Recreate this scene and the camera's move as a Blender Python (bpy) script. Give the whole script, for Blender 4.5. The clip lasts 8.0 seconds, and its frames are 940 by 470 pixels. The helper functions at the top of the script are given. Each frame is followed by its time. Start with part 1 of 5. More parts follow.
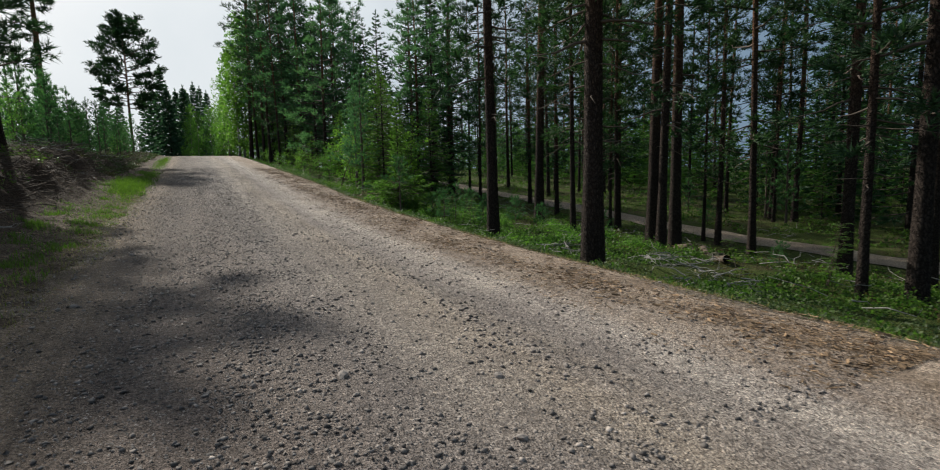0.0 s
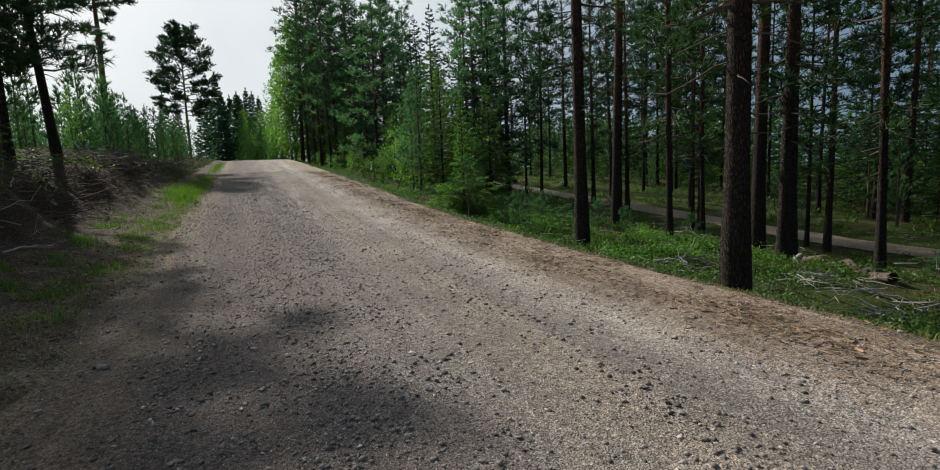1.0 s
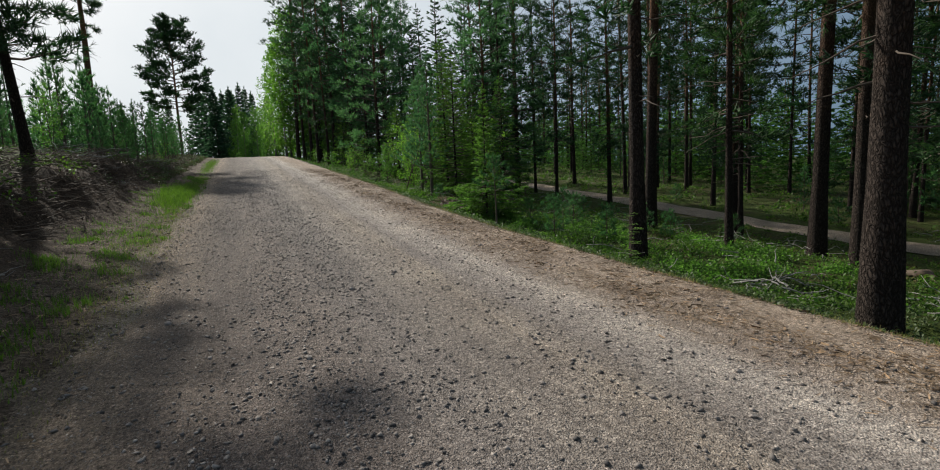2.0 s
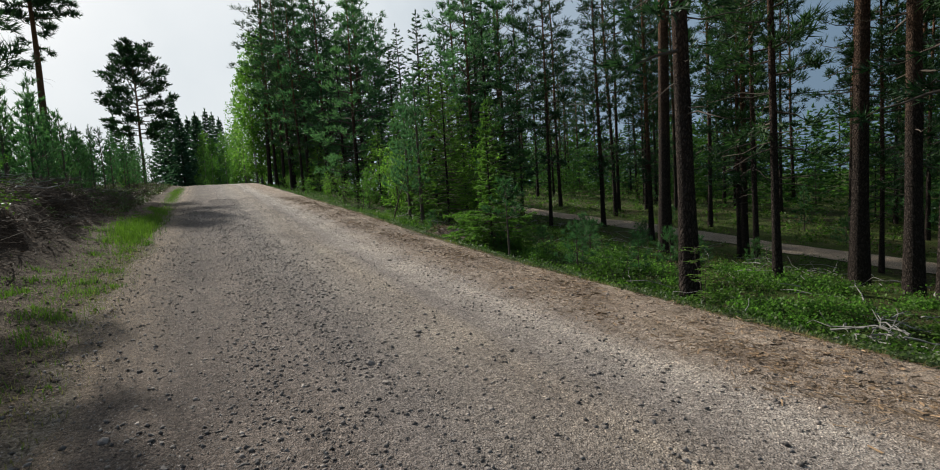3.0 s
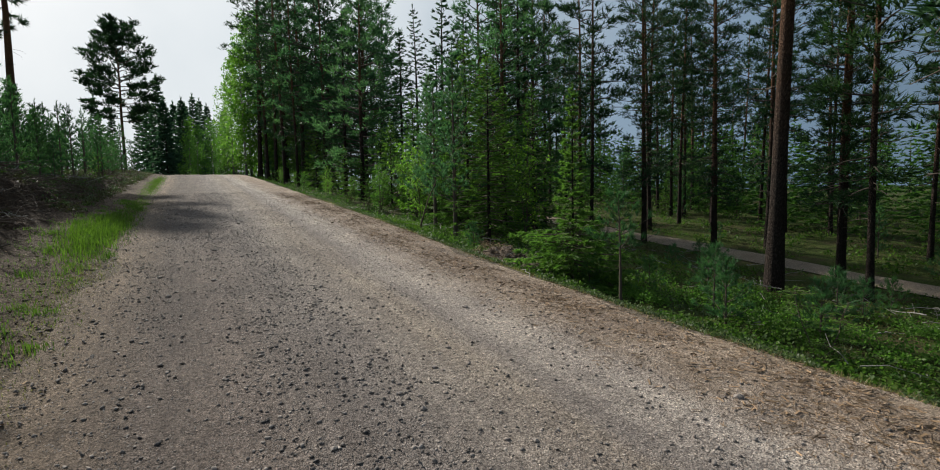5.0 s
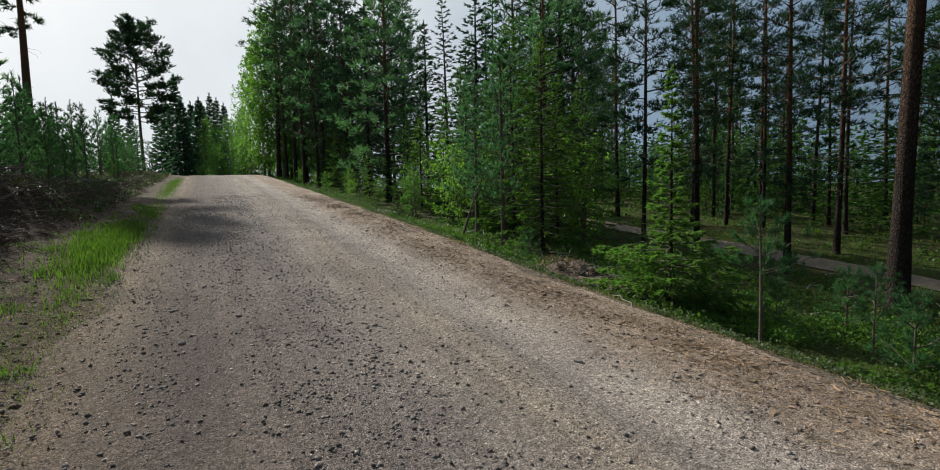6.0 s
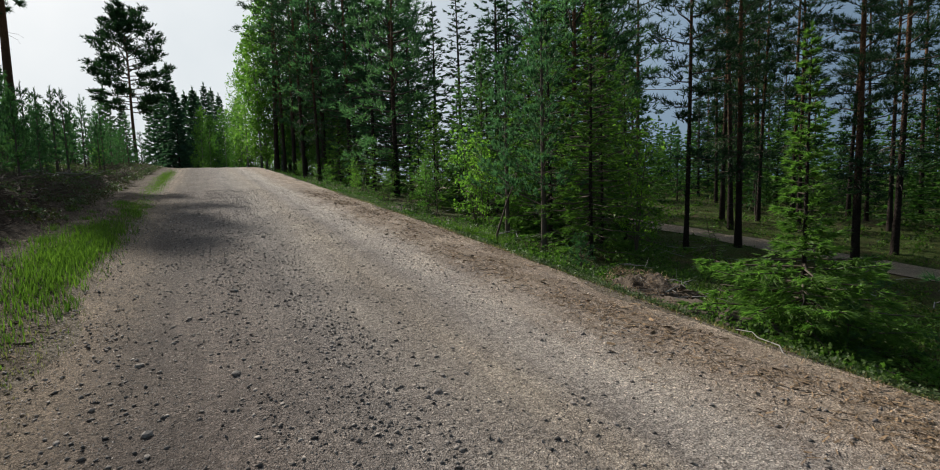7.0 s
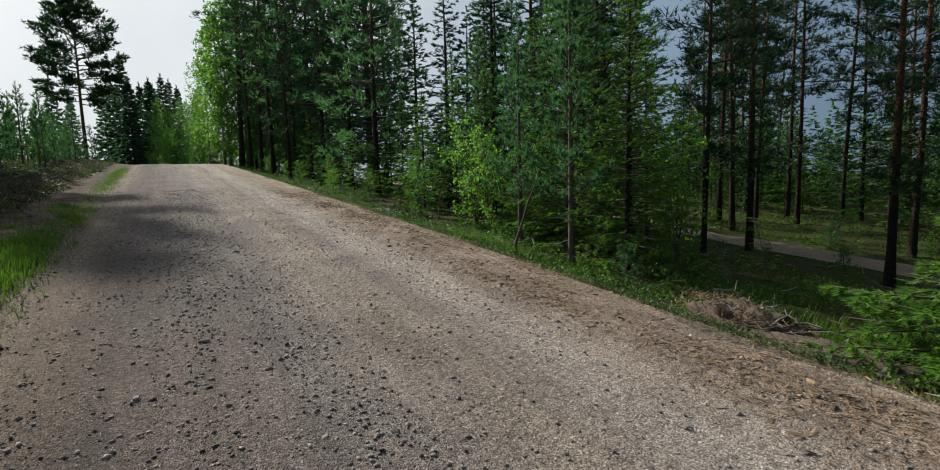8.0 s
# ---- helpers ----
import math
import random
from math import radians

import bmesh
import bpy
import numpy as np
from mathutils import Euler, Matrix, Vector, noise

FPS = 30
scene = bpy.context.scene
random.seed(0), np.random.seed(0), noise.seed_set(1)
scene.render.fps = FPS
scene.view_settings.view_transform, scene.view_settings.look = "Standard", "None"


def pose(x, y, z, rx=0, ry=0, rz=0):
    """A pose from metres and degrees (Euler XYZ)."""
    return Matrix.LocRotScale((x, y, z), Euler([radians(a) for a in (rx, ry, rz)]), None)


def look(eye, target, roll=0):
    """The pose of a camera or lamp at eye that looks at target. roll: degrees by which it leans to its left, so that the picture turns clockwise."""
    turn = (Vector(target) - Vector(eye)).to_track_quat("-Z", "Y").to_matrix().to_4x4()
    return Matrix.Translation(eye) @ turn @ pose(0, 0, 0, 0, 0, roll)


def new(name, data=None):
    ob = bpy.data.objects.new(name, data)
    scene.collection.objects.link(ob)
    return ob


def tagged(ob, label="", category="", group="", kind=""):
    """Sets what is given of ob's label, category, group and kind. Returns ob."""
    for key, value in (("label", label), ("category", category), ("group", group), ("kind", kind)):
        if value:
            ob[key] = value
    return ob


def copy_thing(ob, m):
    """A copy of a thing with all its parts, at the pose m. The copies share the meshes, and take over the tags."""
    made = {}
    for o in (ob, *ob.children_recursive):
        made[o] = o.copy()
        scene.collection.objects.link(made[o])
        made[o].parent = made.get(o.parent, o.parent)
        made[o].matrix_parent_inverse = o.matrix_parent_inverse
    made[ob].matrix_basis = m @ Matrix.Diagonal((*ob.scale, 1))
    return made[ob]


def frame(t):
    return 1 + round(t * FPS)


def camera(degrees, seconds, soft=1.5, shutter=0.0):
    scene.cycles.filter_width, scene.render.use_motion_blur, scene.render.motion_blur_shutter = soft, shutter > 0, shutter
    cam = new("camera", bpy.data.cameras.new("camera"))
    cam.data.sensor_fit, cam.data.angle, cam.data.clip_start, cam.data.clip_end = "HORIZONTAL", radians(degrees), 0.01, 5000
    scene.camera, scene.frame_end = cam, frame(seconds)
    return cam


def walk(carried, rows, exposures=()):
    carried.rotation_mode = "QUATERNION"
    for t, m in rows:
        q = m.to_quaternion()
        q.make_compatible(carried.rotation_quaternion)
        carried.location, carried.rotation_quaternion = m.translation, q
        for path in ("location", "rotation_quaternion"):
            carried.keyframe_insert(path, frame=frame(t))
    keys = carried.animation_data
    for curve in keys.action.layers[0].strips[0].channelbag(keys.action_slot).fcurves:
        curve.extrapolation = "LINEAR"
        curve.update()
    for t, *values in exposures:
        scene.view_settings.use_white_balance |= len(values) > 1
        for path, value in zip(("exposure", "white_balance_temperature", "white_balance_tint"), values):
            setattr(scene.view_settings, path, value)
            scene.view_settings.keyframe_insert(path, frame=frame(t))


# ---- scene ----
cam = camera(84.4, 8.0, soft=1.0, shutter=0.12)
PATH = [
    (0, pose(0.000, 0.000, 1.136, 83.57, 1.46, -28.10)),
    (0.5, pose(-0.053, 0.868, 1.199, 84.72, 2.42, -23.20)),
    (1, pose(-0.033, 1.744, 1.240, 83.64, 2.42, -23.35)),
    (1.5, pose(-0.117, 2.640, 1.322, 82.33, 2.50, -22.47)),
    (1.7, pose(-0.118, 2.960, 1.365, 82.45, 2.61, -23.00)),
    (2.8, pose(-0.172, 4.852, 1.490, 85.28, 3.40, -26.56)),
    (3, pose(-0.163, 5.178, 1.512, 85.45, 3.72, -27.11)),
    (3.5, pose(-0.167, 6.156, 1.588, 85.11, 3.49, -26.07)),
    (4, pose(-0.173, 7.038, 1.657, 85.65, 2.49, -26.04)),
    (4.2, pose(-0.141, 7.401, 1.650, 85.77, 1.61, -26.53)),
    (5.3, pose(-0.170, 9.311, 1.859, 85.18, 1.37, -28.78)),
    (5.5, pose(-0.165, 9.748, 1.896, 84.98, 1.27, -28.69)),
    (6, pose(-0.157, 10.626, 1.957, 85.20, 1.62, -26.97)),
    (6.5, pose(-0.066, 11.671, 1.978, 84.43, 1.26, -28.28)),
    (7, pose(-0.044, 12.665, 2.055, 84.34, 1.64, -27.31)),
    (7.5, pose(0.016, 13.641, 2.088, 83.96, 1.71, -30.28)),
    (8, pose(0.000, 14.636, 2.151, 83.90, 1.62, -30.84)),
]
walk(cam, PATH)

# ---- sky and sun: hazy sun low ahead, slightly to the west of the road ----
SUN_EL = radians(33)
SUN_AZ = radians(-16.5)
SUN_DIR = Vector((math.sin(SUN_AZ) * math.cos(SUN_EL), math.cos(SUN_AZ) * math.cos(SUN_EL), math.sin(SUN_EL)))
world = bpy.data.worlds.new("world")
scene.world = world
world.use_nodes = True
wn, wl = world.node_tree.nodes, world.node_tree.links
wn.clear()
w_out = wn.new("ShaderNodeOutputWorld")
w_bg = wn.new("ShaderNodeBackground")
w_sky = wn.new("ShaderNodeTexSky")
w_sky.sky_type = "NISHITA"
w_sky.sun_disc = False
w_sky.sun_elevation, w_sky.sun_rotation = SUN_EL, SUN_AZ
w_sky.air_density, w_sky.dust_density = 1.0, 3.0
w_co = wn.new("ShaderNodeTexCoord")
w_dot = wn.new("ShaderNodeVectorMath")
w_dot.operation = "DOT_PRODUCT"
w_dot.inputs[1].default_value = SUN_DIR
w_noise = wn.new("ShaderNodeTexNoise")
w_noise.inputs["Scale"].default_value = 2.6
w_noise.inputs["Detail"].default_value = 5
w_noise.inputs["Roughness"].default_value = 0.55
w_add = wn.new("ShaderNodeMath")
w_add.operation = "MULTIPLY_ADD"
w_add.inputs[1].default_value = 0.30
w_sum = wn.new("ShaderNodeMath")
w_sum.operation = "SUBTRACT"
w_sum.inputs[1].default_value = 0.15
w_ramp = wn.new("ShaderNodeValToRGB")
cr = w_ramp.color_ramp
cr.elements[0].position, cr.elements[0].color = 0.0, (0.13, 0.195, 0.265, 1)
cr.elements[1].position, cr.elements[1].color = 1.0, (0.90, 0.93, 0.95, 1)
for p, c in ((0.30, (0.172, 0.255, 0.35, 1)), (0.45, (0.245, 0.34, 0.445, 1)), (0.66, (0.39, 0.475, 0.56, 1)), (0.84, (0.72, 0.78, 0.82, 1))):
    e = cr.elements.new(p)
    e.color = c
w_mix = wn.new("ShaderNodeMix")
w_mix.data_type = "RGBA"
w_mix.inputs[0].default_value = 0.97
w_scale = wn.new("ShaderNodeVectorMath")
w_scale.operation = "SCALE"
w_scale.inputs["Scale"].default_value = 0.1
wl.new(w_co.outputs["Generated"], w_dot.inputs[0])
wl.new(w_co.outputs["Generated"], w_noise.inputs["Vector"])
wl.new(w_noise.outputs["Fac"], w_add.inputs[0])
wl.new(w_dot.outputs["Value"], w_add.inputs[2])
wl.new(w_add.outputs[0], w_sum.inputs[0])
wl.new(w_sum.outputs[0], w_ramp.inputs["Fac"])
wl.new(w_sky.outputs[0], w_scale.inputs[0])
wl.new(w_scale.outputs[0], w_mix.inputs[6])
wl.new(w_ramp.outputs["Color"], w_mix.inputs[7])
wl.new(w_mix.outputs[2], w_bg.inputs["Color"])
w_bg.inputs["Strength"].default_value = 1.0
wl.new(w_bg.outputs[0], w_out.inputs[0])
sun = new("sun", bpy.data.lights.new("sun", "SUN"))
sun.data.energy, sun.data.angle, sun.data.color = 5.0, radians(1.2), (0.985, 0.965, 0.865)
sun.matrix_world = look(SUN_DIR * 100, (0, 0, 0))


# ---- materials ----
def material(name, rough=0.85, spec=0.25):
    m = bpy.data.materials.new(name)
    m.use_nodes = True
    b = m.node_tree.nodes["Principled BSDF"]
    b.inputs["Roughness"].default_value = rough
    b.inputs["Specular IOR Level"].default_value = spec
    return m, m.node_tree.nodes, m.node_tree.links, b


def tex(n, l, kind, scale, vec=None, detail=4, rough=0.6, squash=(1, 1, 1)):
    node = n.new("ShaderNodeTexNoise" if kind == "noise" else "ShaderNodeTexVoronoi")
    node.inputs["Scale"].default_value = scale
    if kind == "noise":
        node.inputs["Detail"].default_value = detail
        node.inputs["Roughness"].default_value = rough
    if vec is None:
        vec = n.new("ShaderNodeTexCoord").outputs["Object"]
    mp = n.new("ShaderNodeMapping")
    mp.inputs["Scale"].default_value = squash
    l.new(vec, mp.inputs["Vector"])
    l.new(mp.outputs[0], node.inputs["Vector"])
    return node.outputs["Fac"] if kind == "noise" else node.outputs["Distance"]


def ramp(n, l, value, stops):
    r = n.new("ShaderNodeValToRGB")
    els = r.color_ramp.elements
    while len(els) < len(stops):
        els.new(0.5)
    for e, (p, c) in zip(els, stops):
        e.position = p
        e.color = (*c, 1) if len(c) == 3 else c
    l.new(value, r.inputs[0])
    return r.outputs["Color"]


def mix(n, l, f, a, b, how="MIX"):
    m = n.new("ShaderNodeMix")
    m.data_type, m.blend_type = "RGBA", how
    for slot, v in ((0, f), (6, a), (7, b)):
        if isinstance(v, (int, float)):
            m.inputs[slot].default_value = v
        elif isinstance(v, tuple):
            m.inputs[slot].default_value = (*v, 1)
        else:
            l.new(v, m.inputs[slot])
    return m.outputs[2]


def calc(n, l, op, a, b=0.0, c=0.0):
    m = n.new("ShaderNodeMath")
    m.operation = op
    for i, v in enumerate((a, b, c)):
        if isinstance(v, (int, float)):
            m.inputs[i].default_value = v
        else:
            l.new(v, m.inputs[i])
    return m.outputs[0]


def bump(n, l, bsdf, height, strength=0.5, dist=0.02):
    b = n.new("ShaderNodeBump")
    b.inputs["Strength"].default_value = strength
    b.inputs["Distance"].default_value = dist
    l.new(height, b.inputs["Height"])
    l.new(b.outputs[0], bsdf.inputs["Normal"])


def xyz(n, l):
    s = n.new("ShaderNodeSeparateXYZ")
    l.new(n.new("ShaderNodeTexCoord").outputs["Object"], s.inputs[0])
    return s.outputs


def make_gravel(name, tracks=True):
    m, n, l, b = material(name, 0.9, 0.2)
    fine = tex(n, l, "noise", 70, detail=6, rough=0.8)
    mid = tex(n, l, "noise", 5, detail=5)
    streak = tex(n, l, "noise", 1.6, detail=4, squash=(1.6, 0.12, 1))
    grit = tex(n, l, "voronoi", 95)
    grit2 = tex(n, l, "noise", 150, detail=3)
    specks = tex(n, l, "voronoi", 34)
    blotch = tex(n, l, "noise", 0.9, detail=4)
    stops = [(0.38, (0.135, 0.118, 0.110)), (0.50, (0.382, 0.338, 0.315)), (0.62, (0.74, 0.66, 0.615))] if tracks else [(0.38, (0.15, 0.112, 0.084)), (0.50, (0.37, 0.285, 0.215)), (0.62, (0.62, 0.49, 0.38))]
    col = ramp(n, l, fine, stops)
    col = mix(n, l, calc(n, l, "MULTIPLY", mid, 0.5), col, (0.268, 0.234, 0.216) if tracks else (0.40, 0.305, 0.23))
    col = mix(n, l, 1.0, col, ramp(n, l, specks, [(0.12, (0.5, 0.49, 0.49)), (0.26, (1.04, 1.04, 1.04))]), "MULTIPLY")
    grain = tex(n, l, "noise", 24, detail=3, rough=0.7)
    col = mix(n, l, 1.0, col, ramp(n, l, grain, [(0.36, (0.62, 0.61, 0.61)), (0.52, (1.0, 1.0, 1.0)), (0.66, (1.26, 1.25, 1.24))]), "MULTIPLY")
    col = mix(n, l, 1.0, col, ramp(n, l, blotch, [(0.35, (0.84, 0.83, 0.83)), (0.65, (1.14, 1.13, 1.1))]), "MULTIPLY")
    # stones pressed into the surface, each with a tone of its own
    for size, low, high, reach in ((36, 0.36, 1.75, 0.40), (80, 0.38, 1.7, 0.46)):
        cell = n.new("ShaderNodeTexVoronoi")
        cell.inputs["Scale"].default_value = size
        l.new(n.new("ShaderNodeTexCoord").outputs["Object"], cell.inputs["Vector"])
        pick = n.new("ShaderNodeSeparateXYZ")
        l.new(cell.outputs["Color"], pick.inputs[0])
        tone = ramp(n, l, pick.outputs[0], [(0.0, (low, low, low * 1.01)), (0.55, (0.95, 0.94, 0.93)), (1.0, (high, high * 0.98, high * 0.95))])
        inside = ramp(n, l, calc(n, l, "DIVIDE", cell.outputs["Distance"], calc(n, l, "MULTIPLY_ADD", pick.outputs[1], reach, 0.08)), [(0.75, (1, 1, 1)), (1.0, (0, 0, 0))])
        col = mix(n, l, inside, col, mix(n, l, 1.0, col, tone, "MULTIPLY"))
    if tracks:
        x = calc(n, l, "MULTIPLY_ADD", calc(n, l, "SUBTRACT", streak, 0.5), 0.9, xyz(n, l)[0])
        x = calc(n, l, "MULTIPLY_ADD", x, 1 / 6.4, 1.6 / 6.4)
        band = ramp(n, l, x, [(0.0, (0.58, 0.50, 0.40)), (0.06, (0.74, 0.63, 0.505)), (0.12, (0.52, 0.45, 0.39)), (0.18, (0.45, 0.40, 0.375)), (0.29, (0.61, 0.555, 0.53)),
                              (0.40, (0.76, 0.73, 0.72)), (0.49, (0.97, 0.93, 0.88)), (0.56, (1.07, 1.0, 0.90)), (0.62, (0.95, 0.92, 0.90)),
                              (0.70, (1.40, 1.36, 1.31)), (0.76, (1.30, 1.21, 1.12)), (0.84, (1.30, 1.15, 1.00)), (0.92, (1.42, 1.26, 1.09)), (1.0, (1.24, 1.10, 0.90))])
        lines = tex(n, l, "noise", 2.0, detail=4, rough=0.6, squash=(3.0, 0.05, 1))
        col = mix(n, l, 1.0, col, ramp(n, l, lines, [(0.38, (0.90, 0.89, 0.885)), (0.62, (1.10, 1.09, 1.08))]), "MULTIPLY")
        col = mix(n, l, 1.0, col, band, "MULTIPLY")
        # needle litter trodden into the east shoulder
        clump = calc(n, l, "ADD", calc(n, l, "MULTIPLY", tex(n, l, "noise", 2.6, detail=4, rough=0.6, squash=(1.5, 0.6, 1)), 0.55), calc(n, l, "MULTIPLY", tex(n, l, "noise", 45, detail=5, rough=0.8), 0.45))
        clump = ramp(n, l, clump, [(0.43, (0, 0, 0)), (0.60, (1, 1, 1))])
        east = ramp(n, l, x, [(0.70, (0, 0, 0)), (0.79, (1, 1, 1)), (0.92, (0.85, 0.85, 0.85)), (1.0, (0.4, 0.4, 0.4))])
        straw = ramp(n, l, tex(n, l, "noise", 90, detail=4, rough=0.8), [(0.36, (0.075, 0.050, 0.033)), (0.52, (0.22, 0.150, 0.098)), (0.68, (0.42, 0.30, 0.20))])
        col = mix(n, l, calc(n, l, "MULTIPLY", calc(n, l, "MULTIPLY", clump, east), 0.7), col, straw)
    l.new(col, b.inputs["Base Color"])
    h = calc(n, l, "ADD", calc(n, l, "MULTIPLY", grit, 1.2), calc(n, l, "MULTIPLY", fine, 0.8))
    h = calc(n, l, "ADD", h, calc(n, l, "MULTIPLY", grit2, 0.7))
    h = calc(n, l, "ADD", h, calc(n, l, "MULTIPLY", tex(n, l, "noise", 16, detail=5, rough=0.65), 2.6))
    bump(n, l, b, h, 1.0, 0.016)
    return m


def make_floor():
    """Forest floor: moss, needle litter and bare soil; sandy cut bank beside the road."""
    m, n, l, b = material("forest_floor", 0.95, 0.1)
    big = tex(n, l, "noise", 0.55, detail=5)
    fine = tex(n, l, "noise", 34, detail=6, rough=0.75)
    mid = tex(n, l, "noise", 4, detail=5, rough=0.65)
    moss = ramp(n, l, fine, [(0.34, (0.014, 0.024, 0.006)), (0.52, (0.058, 0.080, 0.018)), (0.68, (0.135, 0.15, 0.04))])
    litter = ramp(n, l, fine, [(0.34, (0.022, 0.016, 0.010)), (0.52, (0.075, 0.056, 0.030)), (0.70, (0.17, 0.125, 0.07))])
    soil = ramp(n, l, fine, [(0.37, (0.036, 0.026, 0.019)), (0.5, (0.130, 0.096, 0.069)), (0.64, (0.29, 0.222, 0.165))])
    # darker soil tone for the bank and for patches on the west verge
    dark_soil = ramp(n, l, fine, [(0.36, (0.018, 0.013, 0.010)), (0.52, (0.064, 0.043, 0.031)), (0.68, (0.16, 0.108, 0.078))])
    x = xyz(n, l)[0]
    patch = ramp(n, l, calc(n, l, "ADD", calc(n, l, "MULTIPLY", big, 0.6), calc(n, l, "MULTIPLY", mid, 0.4)), [(0.37, (0, 0, 0)), (0.52, (1, 1, 1))])
    wild = mix(n, l, patch, litter, moss)
    # bare soil on the road's verges and the cut bank
    near = calc(n, l, "ABSOLUTE", calc(n, l, "SUBTRACT", x, 0.3))
    near = calc(n, l, "MULTIPLY_ADD", calc(n, l, "SUBTRACT", mid, 0.5), 2.2, near)
    near = ramp(n, l, calc(n, l, "MULTIPLY", near, 0.1), [(0.44, (1, 1, 1)), (0.55, (0, 0, 0))])
    west = calc(n, l, "MULTIPLY_ADD", calc(n, l, "SUBTRACT", mid, 0.5), 1.6, x)
    west = ramp(n, l, calc(n, l, "MULTIPLY_ADD", west, -0.1, 0.0), [(0.24, (0, 0, 0)), (0.31, (1, 1, 1))])
    mottle = ramp(n, l, tex(n, l, "noise", 2.3, detail=5, rough=0.7), [(0.46, (0, 0, 0)), (0.62, (0.75, 0.75, 0.75))])
    pebbly = ramp(n, l, fine, [(0.38, (0.075, 0.060, 0.046)), (0.50, (0.215, 0.172, 0.132)), (0.64, (0.42, 0.345, 0.27))])
    shoulder = calc(n, l, "MULTIPLY_ADD", calc(n, l, "SUBTRACT", tex(n, l, "noise", 1.4, detail=5), 0.5), 2.4, x)
    shoulder = ramp(n, l, calc(n, l, "MULTIPLY_ADD", shoulder, 0.1, 0.5), [(0.325, (0, 0, 0)), (0.365, (1, 1, 1))])
    soil = mix(n, l, shoulder, soil, pebbly)
    ground_col = mix(n, l, near, wild, mix(n, l, west, mix(n, l, calc(n, l, "MULTIPLY", mottle, calc(n, l, "SUBTRACT", 1.0, shoulder)), soil, dark_soil), dark_soil))
    l.new(ground_col, b.inputs["Base Color"])
    bump(n, l, b, calc(n, l, "ADD", fine, calc(n, l, "MULTIPLY", mid, 1.5)), 0.9, 0.05)
    return m


def make_bark(name, low, mid_c, high, z0=3.0, z1=9.0):
    m, n, l, b = material(name, 0.95, 0.1)
    warp = tex(n, l, "noise", 9, detail=3, squash=(1, 1, 0.4))
    co = n.new("ShaderNodeTexCoord").outputs["Object"]
    shift = n.new("ShaderNodeVectorMath")
    shift.operation = "MULTIPLY_ADD"
    l.new(warp, shift.inputs[0])
    shift.inputs[1].default_value = (0.22, 0.22, 0.5)
    l.new(co, shift.inputs[2])
    crack = n.new("ShaderNodeTexVoronoi")
    crack.feature = "DISTANCE_TO_EDGE"
    crack.inputs["Scale"].default_value = 27
    cm = n.new("ShaderNodeMapping")
    cm.inputs["Scale"].default_value = (1, 1, 0.42)
    l.new(shift.outputs[0], cm.inputs["Vector"])
    l.new(cm.outputs[0], crack.inputs["Vector"])
    crack = crack.outputs["Distance"]
    fine = tex(n, l, "noise", 40, detail=6, rough=0.75, squash=(1, 1, 0.35))
    big = tex(n, l, "noise", 1.3, detail=3)
    z = calc(n, l, "MULTIPLY_ADD", calc(n, l, "SUBTRACT", big, 0.5), 5.0, xyz(n, l)[2])
    up = ramp(n, l, calc(n, l, "DIVIDE", calc(n, l, "SUBTRACT", z, z0), z1 - z0), [(0.0, low), (0.35, mid_c), (1.0, high)])
    dark = ramp(n, l, crack, [(0.0, (0.42, 0.40, 0.39)), (0.18, (1.0, 1.0, 1.0)), (0.38, (1.3, 1.28, 1.26))])
    col = mix(n, l, 1.0, up, dark, "MULTIPLY")
    col = mix(n, l, 0.8, col, ramp(n, l, fine, [(0.3, (0.45, 0.45, 0.45)), (0.7, (1.5, 1.5, 1.5))]), "MULTIPLY")
    l.new(col, b.inputs["Base Color"])
    bump(n, l, b, calc(n, l, "ADD", calc(n, l, "MULTIPLY", calc(n, l, "MINIMUM", crack, 0.25), 3.0), calc(n, l, "MULTIPLY", fine, 0.6)), 1.0, 0.035)
    return m


def make_leaf(name, a, c, thin=0.4, rough=0.5):
    """Foliage: two tones that vary leaf by leaf and tree by tree; light shines through."""
    m, n, l, b = material(name, rough, 0.2)
    geo = n.new("ShaderNodeNewGeometry")
    info = n.new("ShaderNodeObjectInfo")
    col = mix(n, l, geo.outputs["Random Per Island"], a, c)
    tone = ramp(n, l, info.outputs["Random"], [(0.0, (0.78, 0.84, 0.8)), (0.5, (1, 1, 1)), (1.0, (1.22, 1.12, 0.9))])
    col = mix(n, l, 1.0, col, tone, "MULTIPLY")
    patchy = tex(n, l, "noise", 1.7, detail=2)
    col = mix(n, l, 1.0, col, ramp(n, l, patchy, [(0.3, (0.75, 0.78, 0.75)), (0.7, (1.25, 1.22, 1.15))]), "MULTIPLY")
    l.new(col, b.inputs["Base Color"])
    t = n.new("ShaderNodeBsdfTranslucent")
    l.new(mix(n, l, 1.0, col, (1.2, 1.6, 0.95), "MULTIPLY"), t.inputs["Color"])
    s = n.new("ShaderNodeMixShader")
    s.inputs[0].default_value = thin
    l.new(b.outputs[0], s.inputs[1])
    l.new(t.outputs[0], s.inputs[2])
    l.new(s.outputs[0], n["Material Output"].inputs["Surface"])
    return m


